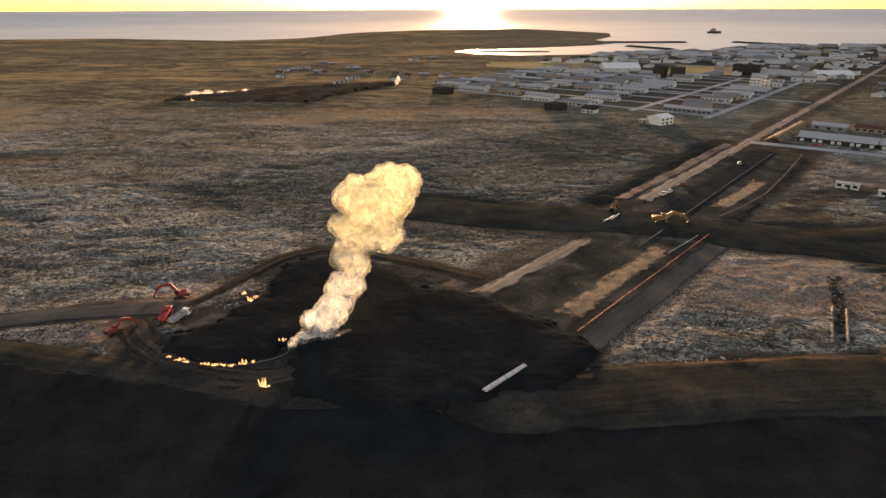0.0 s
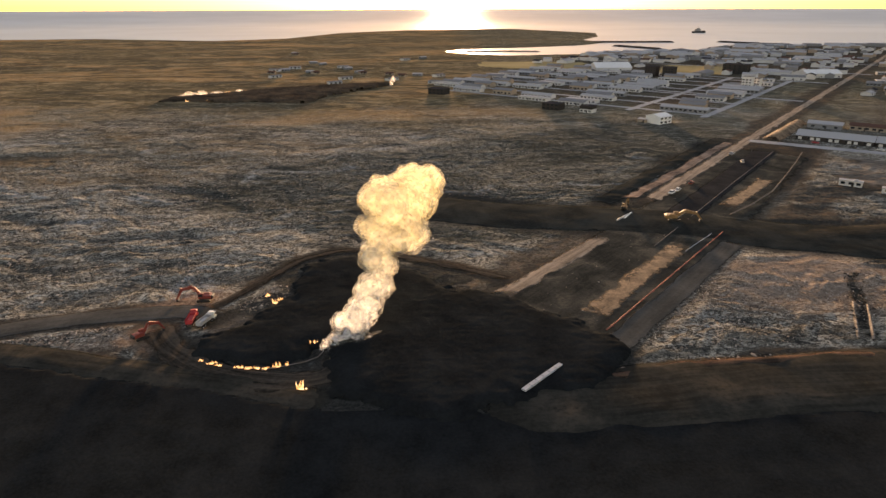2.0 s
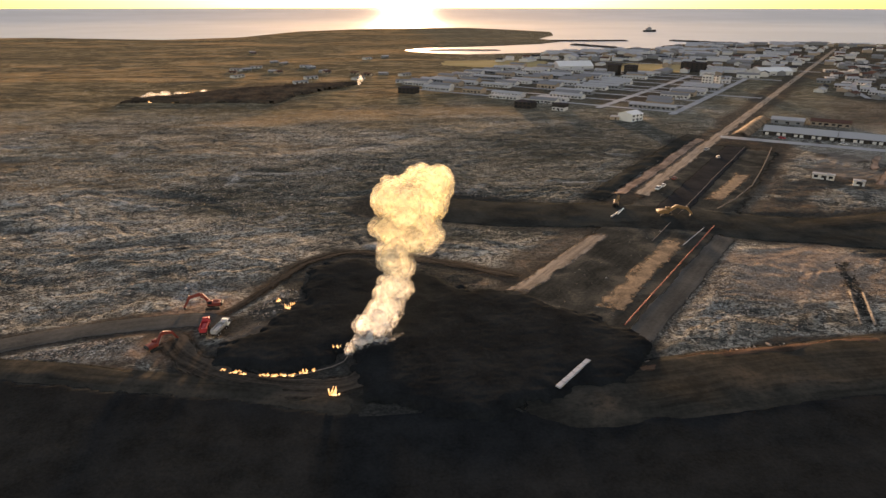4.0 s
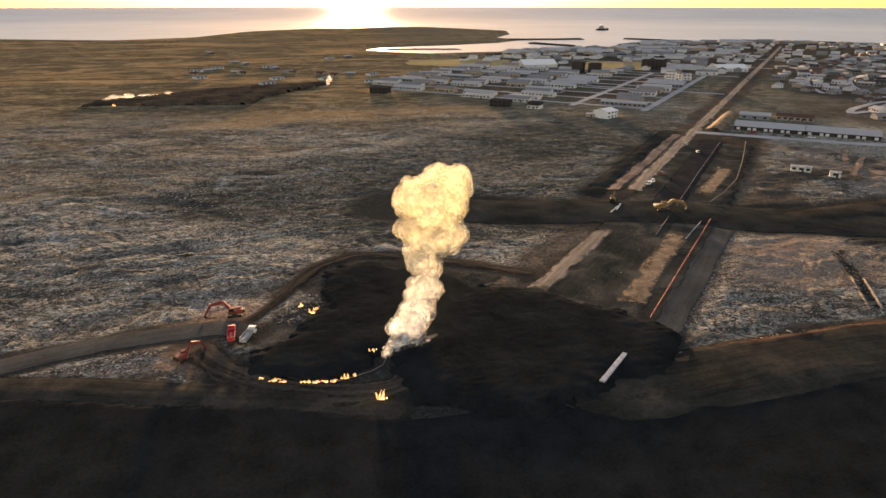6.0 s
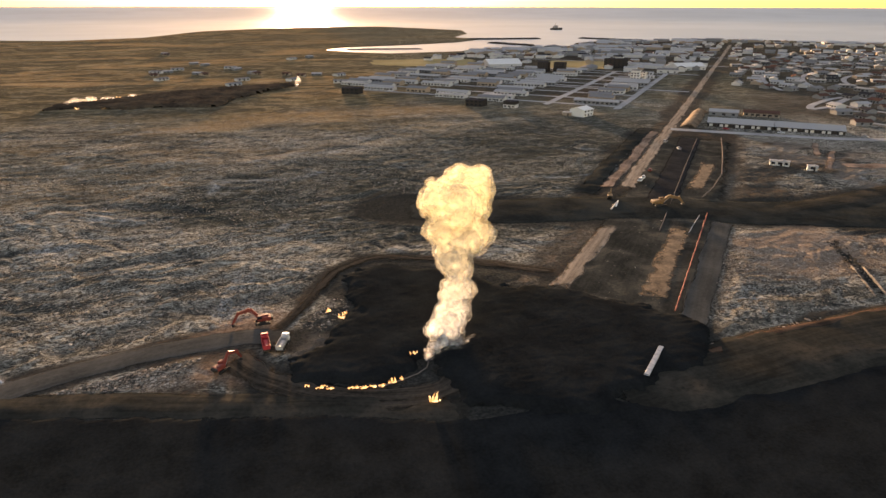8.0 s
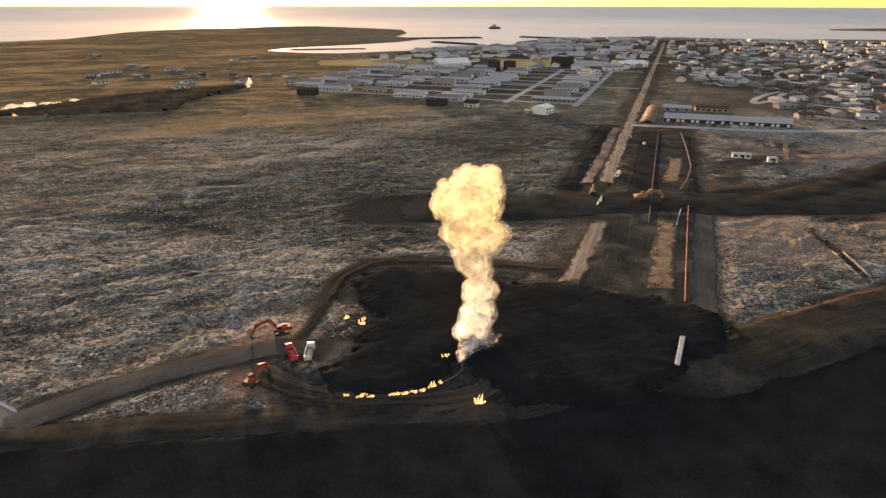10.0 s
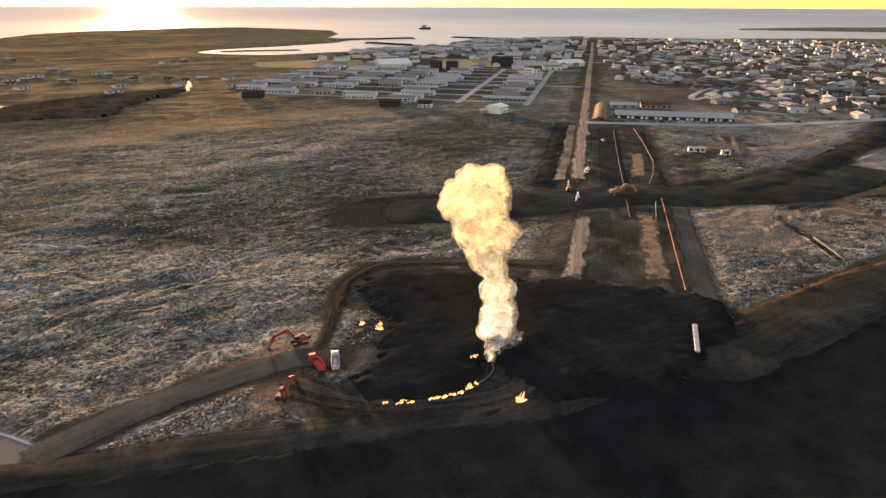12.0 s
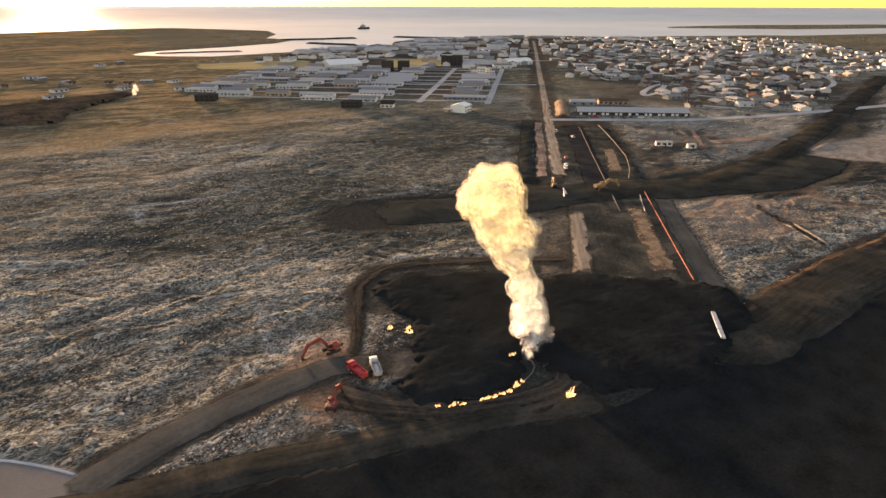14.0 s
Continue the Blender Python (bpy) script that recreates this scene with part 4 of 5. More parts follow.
# ---- pipes and slabs ----
def pipe(name, pts, r, material, label, lift=0.3, joints=0):
    root = empty(name, pts[0][0], pts[0][1], 0)
    p = [Vector((x - pts[0][0], y - pts[0][1], gz(x, y) + r + lift)) for x, y in pts]
    bm = bmesh.new()
    for a, b in zip(p, p[1:]):
        rod(bm, a, b, r, 10)
        bmesh.ops.create_icosphere(bm, subdivisions=2, radius=r, matrix=Matrix.Translation(b))
    part("pipe_run", bm, material, root)
    total = sum((b - a).length for a, b in zip(p, p[1:]))
    for k in range(joints):
        s = total * (k + 0.5) / joints
        for a, b in zip(p, p[1:]):
            if s <= (b - a).length:
                c, d = a.lerp(b, s / (b - a).length), (b - a).normalized()
                bm = bmesh.new()
                rod(bm, c - d * 0.25, c + d * 0.25, r * 1.3, 12)
                box(bm, (c.x, c.y, c.z - r - lift / 2), (0.5, 0.5, lift + 0.3))
                part("joint", bm, material, root)
                break
            s -= (b - a).length
    return tagged(root, label, "pipe")


pipe("pipe", [uv(-138, 37.3), uv(-110, 37.8), uv(-70, 38.6), uv(-35, 39.3)], 0.17, M_RUST, "long rust-red steel pipe laid across dark ground", 0.3, 14)
pipe("pipe", [uv(-10, 35.5), uv(10, 39), uv(40, 41.5), uv(80, 40), uv(115, 38), uv(143, 36)], 0.26, M_DULL, "long dull pipe curving over bare ground", 0.3, 16)
pipe("cable_duct", [uv(-66, 23.5), uv(-20, 23), uv(50, 22), uv(136, 21.4)], 0.16, M_DULL, "thin dull duct along the dark lane", 0.1, 10)
pipe("cable_duct", [uv(-64, 34.4), uv(-50, 35.4), uv(-36, 36.6)], 0.13, M_PALE, "thin pale duct beside the rust-red pipe", 0.1)
pipe("pipe", [(62, 246), (69, 254)], 0.4, M_STEEL, "short loose grey pipe on scoria", 0.1)
pipe("pipe", [(66, 249), (71.5, 257)], 0.3, M_WHITE, "short loose white pipe on scoria", 0.1)


def barrier_row(a, b, n):
    a, b = Vector(a), Vector(b)
    d = (b - a) / n
    rz = math.degrees(math.atan2(d.y, d.x))
    root = empty("crash_slab_stack", a.x, a.y, 0)
    for k in range(n):
        bm = bmesh.new()
        c = d * (k + 0.5)
        box(bm, (c.x, c.y, 1.5), (d.length - 0.05, 1.25, 0.5), rz=rz, bevel=0.08)
        box(bm, (c.x, c.y, 0.7), (d.length - 0.3, 0.95, 1.2), rz=rz)
        part("slab", bm, M_PALE, root)
    return tagged(root, "row of pale concrete slabs at the lava edge", "concrete slabs")


barrier_row((5.3, 123.0), (16.2, 134.0), 6)


# ---- flames along the lava edge ----
def flame(x, y, w, h, seed):
    rng = random.Random(seed)
    bm = bmesh.new()
    for k in range(max(7, int(w * 9))):
        px, py = rng.gauss(0, w * 0.3), rng.gauss(0, 0.25)
        hh = h * (0.1 + 0.9 * rng.random() ** 2.5)
        r = rng.uniform(0.10, 0.30) * (0.7 + 0.3 * min(h, 2.0))
        lean, rings = rng.uniform(-0.25, 0.35), []
        for f, k2 in ((0, 0.8), (0.2, 1.0), (0.5, 0.62), (0.8, 0.25)):
            cx, cy = px + lean * hh * f + rng.uniform(-0.08, 0.08), py + rng.uniform(-0.06, 0.06)
            rings.append([bm.verts.new((cx + r * k2 * math.cos(a), cy + r * k2 * math.sin(a), hh * f)) for a in np.linspace(0, 2 * math.pi, 7)[:-1]])
        tip = bm.verts.new((px + lean * hh * 1.2, py, hh))
        for r0, r1 in zip(rings, rings[1:]):
            for i in range(6):
                bm.faces.new((r0[i], r0[(i + 1) % 6], r1[(i + 1) % 6], r1[i]))
        for i in range(6):
            bm.faces.new((rings[-1][i], rings[-1][(i + 1) % 6], tip))
    ob = part("flame", bm, M_FIRE)
    ob.matrix_basis = pose(x, y, 0.4, 0, 0, rng.uniform(-20, 20))
    return tagged(ob, "small yellow flames licking from the lava edge", "flame", "", "stuff")


for k, (fx, fy, fw, fh) in enumerate(((-74.6, 139.8, 1.4, 0.4), (-71.4, 138.4, 2.0, 0.7), (-69.4, 137.5, 1.4, 0.5), (-64.0, 136.2, 2.2, 0.8), (-61.8, 136.0, 1.8, 0.6), (-59.4, 135.8, 2.0, 0.9), (-57.2, 135.8, 1.8, 0.6), (-54.8, 136.3, 1.4, 1.5),
                                      (-52.4, 137.4, 0.9, 0.7), (-46.9, 126.6, 1.7, 2.8), (-47.5, 147.5, 1.6, 1.6), (-28.5, 151.5, 2.2, 1.4), (-66.8, 177.5, 1.2, 1.5), (-63.6, 172.6, 1.6, 1.6), (-62.2, 174.5, 1.0, 1.0))):
    flame(fx, fy, fw, fh, 100 + k)


# ---- the town ----
ROAD_TURN = math.degrees(math.atan2(ROAD_V.y, ROAD_V.x))


def house(name, w, d, h, roof_h, wall_m, roof_m, windows=4, doors=1, flat=False, storeys=1):
    """A house round its own middle, its long side along x, the front towards -y."""
    root = new(name)
    root.empty_display_size = 0.5
    bm = bmesh.new()
    box(bm, (0, 0, h / 2 - 0.5), (w, d, h + 1.0))
    if not flat:
        for s in (-1, 1):
            a, b, c = (bm.verts.new((s * w / 2, y, z)) for y, z in ((-d / 2, h), (d / 2, h), (0, h + roof_h)))
            bm.faces.new((a, b, c) if s > 0 else (b, a, c))
    part("wall", bm, wall_m, root)
    bm = bmesh.new()
    o, t = 0.4, 0.22
    if flat:
        box(bm, (0, 0, h + 0.15), (w + 0.5, d + 0.5, 0.3), bevel=0.05)
        box(bm, (w * 0.2, 0, h + 0.5), (w * 0.18, d * 0.3, 0.7), bevel=0.05)
    else:
        sl = math.hypot(d / 2, roof_h)
        ang = math.degrees(math.atan2(roof_h, d / 2))
        for s in (-1, 1):
            box(bm, (0, s * (d / 4 + 0.15), h + roof_h / 2 - 0.1 + t / 2), (w + 2 * o, sl + 0.7, t), rx=-s * ang)
        box(bm, (0, 0, h + roof_h + 0.15), (w + 2 * o, 0.5, 0.12))
    part("roof", bm, roof_m, root)
    for st in range(storeys):
        zc = 1.5 + st * 2.8
        for k in range(windows):
            x = -w / 2 + w * (k + 0.5) / windows
            for s in (-1, 1):
                if s > 0 and k % 2:
                    continue
                bm = bmesh.new()
                box(bm, (x, s * (d / 2 + 0.02), zc), (min(2.2, w / windows * 0.55), 0.1, 1.3))
                part("window", bm, M_GLASS, root)
    for k in range(doors):
        bm = bmesh.new()
        box(bm, (-w / 2 + w * (k + 1.0) / (doors + 1) + 0.9, -d / 2 - 0.03, 1.05), (1.0, 0.12, 2.1))
        part("door", bm, M_WALLD, root)
    return root


def settle(protos, u, v, turn, label, used, category="house", group="houses of the town", world=False):
    """Puts one more house of a kind at a place on the road's grid."""
    x, y = (u, v) if world else uv(u, v)
    src = protos[0]
    m = pose(x, y, gz(x, y), 0, 0, ROAD_TURN + turn)
    if src in used:
        ob = copy_thing(src, m)
    else:
        ob = src
        used.add(src)
        ob.matrix_basis = m
    return tagged(ob, label, category, group)


USED = set()
rng = random.Random(11)
ROWS_W = [(house("row_house", 34, 9, 3.0, 1.4, M_WALLW, M_ROOFL, 9, 3), "long white row house with a pale sheet roof"),
          (house("row_house", 26, 10, 3.2, 1.7, M_WALLW, M_ROOFG, 7, 2), "white row house with a grey sheet roof"),
          (house("row_house", 40, 9, 3.0, 1.3, M_WALLG, M_ROOFL, 10, 3), "long grey row house with a pale sheet roof"),
          (house("row_house", 22, 11, 4.2, 1.5, M_WALLB, M_ROOFG, 5, 2), "tan row house with a grey sheet roof"),
          (house("row_house", 30, 10, 3.0, 0.0, M_WALLW, M_ROOFL, 8, 2, True), "long low white flat-roofed row house")]
HOMES = [(house("house", 13, 9, 2.7, 1.5, M_WALLW, M_ROOFL, 4), "white house with a pale sheet roof"),
         (house("house", 14, 9, 2.9, 1.6, M_WALLG, M_ROOFG, 4), "grey house with a grey sheet roof"),
         (house("house", 12, 9, 2.8, 1.6, M_WALLG, M_ROOFB, 4), "grey house with a red-brown roof"),
         (house("house", 15, 10, 2.9, 1.4, M_WALLB, M_ROOFL, 4), "tan house with a pale sheet roof"),
         (house("house", 13, 8, 2.8, 1.5, M_WALLG, M_ROOFD, 3), "grey house with a dark sheet roof"),
         (house("house", 16, 9, 3.0, 0.0, M_WALLG, M_ROOFL, 4, 1, True), "grey house with a flat roof")]

# western quarter: rows across the road's direction
for i, u in enumerate(np.arange(242, 560, 20)):
    for j, v in enumerate(np.arange(-352, -40, 46)):
        edge = 242 + max(0, (-v - 230) * 0.25)
        if u < edge - 6 or rng.random() < 0.12 or -128 < v < -102:
            continue
        p = rng.choice(ROWS_W)
        settle(p, u + rng.uniform(-3, 3), v + rng.uniform(-5, 5), rng.uniform(-2, 2), p[1], USED, "row house", "row houses of the western quarter")

# single buildings at the quarter's edge
w = house("house", 14, 13, 5.4, 1.8, M_WHITE, M_WHITE, 3, 1, False, 2)
settle((w,), 160, 478, 72, "white two-storey house with a pale blue-grey roof", USED, "house", "", True)
w = house("garage", 7, 6, 2.6, 0.0, M_WALLB, M_ROOFL, 0, 1, True)
settle((w,), 149, 481, 8, "low tan garage beside the white house", USED, "garage", "", True)
w = house("house", 11, 9, 5.4, 0.0, M_WALLW, M_ROOFD, 3, 1, True, 2)
settle((w,), 118, 530, 0, "two-storey white house with black upper cladding", USED, "house", "", True)
bm = bmesh.new()
box(bm, (0, 0, 4.2), (11.2, 9.2, 2.6), bevel=0.05)
part("upper_storey", bm, M_WALLD, w, "black clad upper storey")
w = house("house", 16, 12, 5.2, 0.0, M_WALLD, M_ROOFD, 4, 1, True, 2)
settle((w,), 92, 548, 0, "dark brown two-storey house under construction", USED, "house", "", True)
w = house("house", 18, 13, 5.6, 0.0, M_WALLD, M_ROOFD, 4, 1, True, 2)
settle((w,), -6, 655, 10, "dark unfinished two-storey house at the quarter's edge", USED, "house", "", True)
# long terrace beside the cross street
for u, v in ((195, 46), (199, 91)):
    w = house("terrace", 44, 15, 2.9, 2.6, M_WALLD, M_ROOFL, 0, 0)
    for k in range(8):
        bm = bmesh.new()
        box(bm, (-18.6 + 5.3 * k + (0.9 if k % 2 else -0.9), -7.54, 1.15), (2.2, 0.12, 1.8), bevel=0.03)
        part("garage_door", bm, M_WALLW, w, "white garage door")
        bm = bmesh.new()
        box(bm, (-20.6 + 5.3 * k + (0.9 if k % 2 else -0.9), -7.53, 1.6), (1.0, 0.1, 1.2), bevel=0.02)
        part("window", bm, M_GLASS, w)
    settle((w,), u, v, 2, "long dark-walled terrace with white garage doors and a pale roof", USED, "terrace", "terraces by the cross street")
# sports hall, pair of dark blocks, tower blocks
w = house("sports_hall", 50, 34, 3.6, 6.0, M_WALLW, M_WHITE, 0, 2)
settle((w,), 240, 905, 40, "large white sports hall with a steep pale roof", USED, "hall", "", True)
for x, y in ((268, 815), (286, 803)):
    w = house("apartment_block", 14, 13, 12.0, 0.0, M_WALLD, M_ROOFD, 4, 1, True, 4)
    settle((w,), x, y, 0, "dark square apartment block by the playing field", USED, "apartment block", "pair of dark blocks", True)
for x, y, hh in ((325, 678, 13.0), (340, 690, 10.0)):
    w = house("apartment_block", 10, 10, hh, 0.0, M_WALLW, M_ROOFG, 3, 1, True, 4)
    settle((w,), x, y, 0, "tall white apartment block", USED, "apartment block", "", True)
w = house("apartment_block", 30, 16, 12.0, 0.0, M_WALLD, M_ROOFD, 5, 1, True, 4)
settle((w,), 387, 838, 0, "large dark apartment block", USED, "apartment block", "", True)

w = house("hall", 44, 24, 5.0, 4.0, M_WALLW, M_WHITE, 6, 2)
settle((w,), 469, 790, 40, "large white hall with a pale gabled roof beside the main road", USED, "hall", "", True)
w = house("house", 26, 10, 3.0, 1.6, M_WALLB, M_ROOFB, 6, 2)
settle((w,), 300, 440, 2, "long tan house with a red-brown roof behind the terraces", USED, "house", "", True)
w = house("shed", 22, 12, 3.2, 1.4, M_WALLG, M_ROOFL, 3, 1)
settle((w,), 274, 452, 2, "grey shed with a pale roof behind the terraces", USED, "shed", "", True)
w = house("shed", 26, 14, 4.0, 1.6, M_WALLW, M_ROOFG, 3, 1)
settle((w,), 420, 760, 10, "white shed with a grey roof beside the main road", USED, "shed", "", True)

# eastern suburb: curving streets of houses
ECX, ECY = 560, 210
for ring in range(12):
    rad = 34 + ring * 27
    n = int(2 * math.pi * rad / 25)
    for k in range(n):
        a = 2 * math.pi * k / n + ring * 0.3
        u, v = ECX + 1.28 * rad * math.cos(a), ECY + 0.8 * rad * math.sin(a) + 20
        ex, ey = uv(u, v)
        if v < 30 or u < 232 or (v < 112 and u < 430) or rng.random() < 0.12 or ey < np.interp(ex, [q[0] for q in E_BANK], [q[1] for q in E_BANK]) + 30:
            continue
        p = rng.choice(HOMES)
        settle(p, u + rng.uniform(-4, 4), v + rng.uniform(-4, 4), math.degrees(a) + rng.choice((0, 90)) + rng.uniform(-8, 8), p[1], USED, "house", "houses of the eastern suburb")

# ring streets of the suburb
def in_suburb(u, v):
    ex, ey = uv(u, v)
    return v > 34 and u > 236 and not (v < 118 and u < 430) and ey > np.interp(ex, [q[0] for q in E_BANK], [q[1] for q in E_BANK]) + 34


for ring in range(0, 12, 2):
    rad, run = 34 + (ring + 0.5) * 27, []
    for k in range(0, 122):
        a = 2 * math.pi * k / 120
        u, v = ECX + 1.28 * rad * math.cos(a), ECY + 0.8 * rad * math.sin(a) + 20
        if in_suburb(u, v) and k < 121:
            run.append(uv(u, v))
        else:
            if len(run) > 4:
                tagged(ribbon("road", run, flat9(6.5), M_TOWNROAD, 5, 0.12, 0.1, 19), "pale frosted street curving through the suburb", "road", "", "structure")
            run = []

# centre, harbour front and far quarters: too many and too small to tell apart
FAR_KINDS = [(M_WALLW, M_ROOFL), (M_WALLG, M_ROOFG), (M_WALLW, M_ROOFB), (M_WALLB, M_ROOFL), (M_WALLW, M_ROOFD)]


def far_house(bm_wall, bm_roof, x, y, z, w, d, h, rh, rz):
    m = pose(x, y, z, 0, 0, rz)
    pts = [(-w / 2, -d / 2), (w / 2, -d / 2), (w / 2, d / 2), (-w / 2, d / 2)]
    lo = [bm_wall.verts.new(m @ Vector((a, b, -1))) for a, b in pts]
    hi = [bm_wall.verts.new(m @ Vector((a, b, h))) for a, b in pts]
    top = [bm_wall.verts.new(m @ Vector((s * w / 2, 0, h + rh))) for s in (-1, 1)]
    for i in range(4):
        bm_wall.faces.new((lo[i], lo[(i + 1) % 4], hi[(i + 1) % 4], hi[i]))
    bm_wall.faces.new((hi[1], hi[2], top[1]))
    bm_wall.faces.new((hi[3], hi[0], top[0]))
    o = 0.4
    e = [bm_roof.verts.new(m @ Vector((a * (w / 2 + o), b * (d / 2 + o), h - 0.1))) for a, b in ((-1, -1), (1, -1), (1, 1), (-1, 1))]
    r = [bm_roof.verts.new(m @ Vector((s * (w / 2 + o), 0, h + rh + 0.15))) for s in (-1, 1)]
    bm_roof.faces.new((e[0], e[1], r[1], r[0]))
    bm_roof.faces.new((e[2], e[3], r[0], r[1]))


FAR_BM = [(bmesh.new(), bmesh.new()) for _ in FAR_KINDS]
for k in range(900):
    u, v = rng.uniform(560, 1400), rng.uniform(-430, 620)
    u, v = round(u / 30) * 30 + rng.uniform(-3, 3), round(v / 19) * 19 + rng.uniform(-3, 3)
    x, y = uv(u, v)
    if abs(v) < 14 or (v > 20 and ((u - ECX) / 330) ** 2 + ((v - ECY - 20) / 240) ** 2 < 1):
        continue
    s = float(inside(np.array([x]), np.array([y]), LAND)[0])
    if s < 25 or (105 < x < 400 and 770 < y < 1010 and k % 7):
        continue
    big = s < 120 or (v < -60 and k % 4 == 0)
    kind = rng.choice((0, 1, 3)) if big else rng.randrange(5)
    w, d, h, rh = (rng.uniform(22, 40), rng.uniform(12, 18), rng.uniform(3.2, 5.2), 1.8) if big else (rng.uniform(10, 17), rng.uniform(8, 11), rng.uniform(2.8, 5.5), rng.uniform(1.2, 2.2))
    far_house(*FAR_BM[kind], x, y, gz(x, y), w, d, h, rh, ROAD_TURN + rng.choice((0, 0, 90)) + rng.uniform(-5, 5))
for (bw, br), (wm, rm) in zip(FAR_BM, FAR_KINDS):
    far = empty("distant_houses", 600, 900, 0)
    for nm, b2, mm in (("walls", bw, wm), ("roofs", br, rm)):
        q = part(nm, b2, mm, far)
        q.matrix_parent_inverse = far.matrix_basis.inverted()
    tagged(far, "distant houses and sheds of the fishing town", "houses", "", "stuff")

# scattered farms and sheds towards the western shore
NEAR_SHORE = [(-212, 905), (-179, 858), (-138, 783), (-101, 829), (-63, 808), (-216, 1025), (-155, 947), (-265, 1194), (-30, 840), (10, 800), (-20, 1110), (-240, 885)]
LOW = [(house("cottage", 12, 7, 2.3, 1.0, M_WALLG, M_ROOFL, 3), "low grey cottage with a pale sheet roof"), (house("cottage", 16, 8, 2.5, 0.8, M_WALLW, M_ROOFG, 3), "long low white cottage with a grey roof"),
       (house("cottage", 10, 7, 2.4, 1.2, M_WALLB, M_ROOFB, 2), "small tan cottage with a red-brown roof")]
for k in range(26):
    x, y = NEAR_SHORE[k % 12]
    x, y = x + rng.gauss(0, 20), y + rng.gauss(0, 20)
    p = rng.choice(LOW)
    settle(p, x, y, rng.uniform(0, 90), p[1], USED, "cottage", "scattered cottages near the shore", True)

# white cabins on the bare ground
w = house("cabin", 10, 3.2, 2.6, 0.0, M_WALLW, M_ROOFL, 3, 1, True)
settle((w,), 193, 296, 2, "long white site cabin on bare ground", USED, "cabin", "", True)
w = house("cabin", 5, 3.2, 2.4, 0.0, M_WALLW, M_ROOFL, 1, 1, True)
settle((w,), 202, 282, 2, "small white site cabin on bare ground", USED, "cabin", "", True)

# streets, mound, playing fields, breakwaters
for pts in ([uv(236, -115), uv(560, -115)], [uv(236, -52), uv(560, -50)], [uv(385, -350), uv(385, -5)], [uv(560, -430), uv(560, -10)], [uv(700, -380), uv(700, 20)],
            [(402, 441), (384, 446), (393, 467), (430, 491), (471, 517)], [(393, 467), (366, 459), (380, 475), (398, 487), (435, 508), (471, 517), (560, 535)], [uv(860, -300), uv(860, 400)],
            *[[uv(u, -345), uv(u, -48)] for u in np.arange(252, 540, 40)]):
    tagged(ribbon("road", pts, flat9(7), M_TOWNROAD, 5, 0.12, 0.1, 19), "pale frosted town street", "road", "", "structure")
tagged(ribbon("earth_mound", [uv(172, 12), uv(262, 14)], bank(4, 12, 2.8), M_STRIP, 2, 0, 0.6, 20, 8), "tan earth mound along the main road", "mound")


def pitch(poly, label):
    px, py = [p[0] for p in poly], [p[1] for p in poly]
    x, y = np.meshgrid(np.arange(min(px), max(px) + 8, 8.0), np.arange(min(py), max(py) + 8, 8.0))
    d = inside(x, y, poly)
    keep = (d[:-1, :-1] > 0) & (d[1:, 1:] > 0)
    me = grid_mesh("playing_field", x, y, ground_height(x, y) + 0.4, keep)
    me.materials.append(M_PITCH)
    tagged(new("playing_field", me), label, "field", "", "structure")


M_PITCH = rough_mat("yellow_grass", (0.30, 0.235, 0.12), (0.46, 0.37, 0.2), 0.02, 0.3, 0.95, 0.3, 0.1)
pitch([(50, 952), (64, 1034), (154, 1039), (233, 1017), (203, 904), (119, 904)], "golden dry-grass playing field")
pitch([(341, 970), (431, 930), (364, 816), (284, 850)], "golden dry-grass playing field")
for pts in ([(380, 1600), (470, 1588), (585, 1585)], [(395, 1450), (430, 1380), (462, 1322)], [(690, 1590), (740, 1510), (800, 1440)]):
    tagged(ribbon("breakwater", pts, bank(7, 20, 4.2), M_ROCK, 6, -2.0, 1.0, 21, 10, False), "dark rubble breakwater at the harbour mouth", "breakwater", "", "structure")
tagged(ribbon("breakwater", [(50, 1302), (110, 1296), (207, 1280)], bank(3, 9, 2.6), M_ROCK, 6, -2.0, 0.6, 22, 10, False), "low dark rubble spit in the harbour basin", "breakwater", "", "structure")


# ---- trench, hollow, stones ----
TRENCH = [(126, 192), (120, 180), (114, 168), (108, 157), (102, 146)]
tagged(ribbon("trench", TRENCH, [(-2.6, 0.0), (-1.9, 0.35), (-1.1, -0.1), (0, -0.15), (1.1, -0.1), (1.9, 0.35), (2.6, 0.0)], M_FILL, 0.8, 0.16, 0.3, 24), "dark dug trench with heaped edges", "trench", "", "structure")
for side in (-1.9, 1.7):
    line = [(x + side * 0.88, y - side * 0.47) for x, y in TRENCH[2:]]
    tagged(ribbon("spoil_heap", line, [(-0.4, 0.0), (-0.2, 0.4), (0.0, 0.5), (0.2, 0.4), (0.4, 0.0)], M_SPOIL, 0.6, 0.1, 0.5, 33, 3), "narrow heap of pale spoil along the trench", "spoil heap", "", "structure")


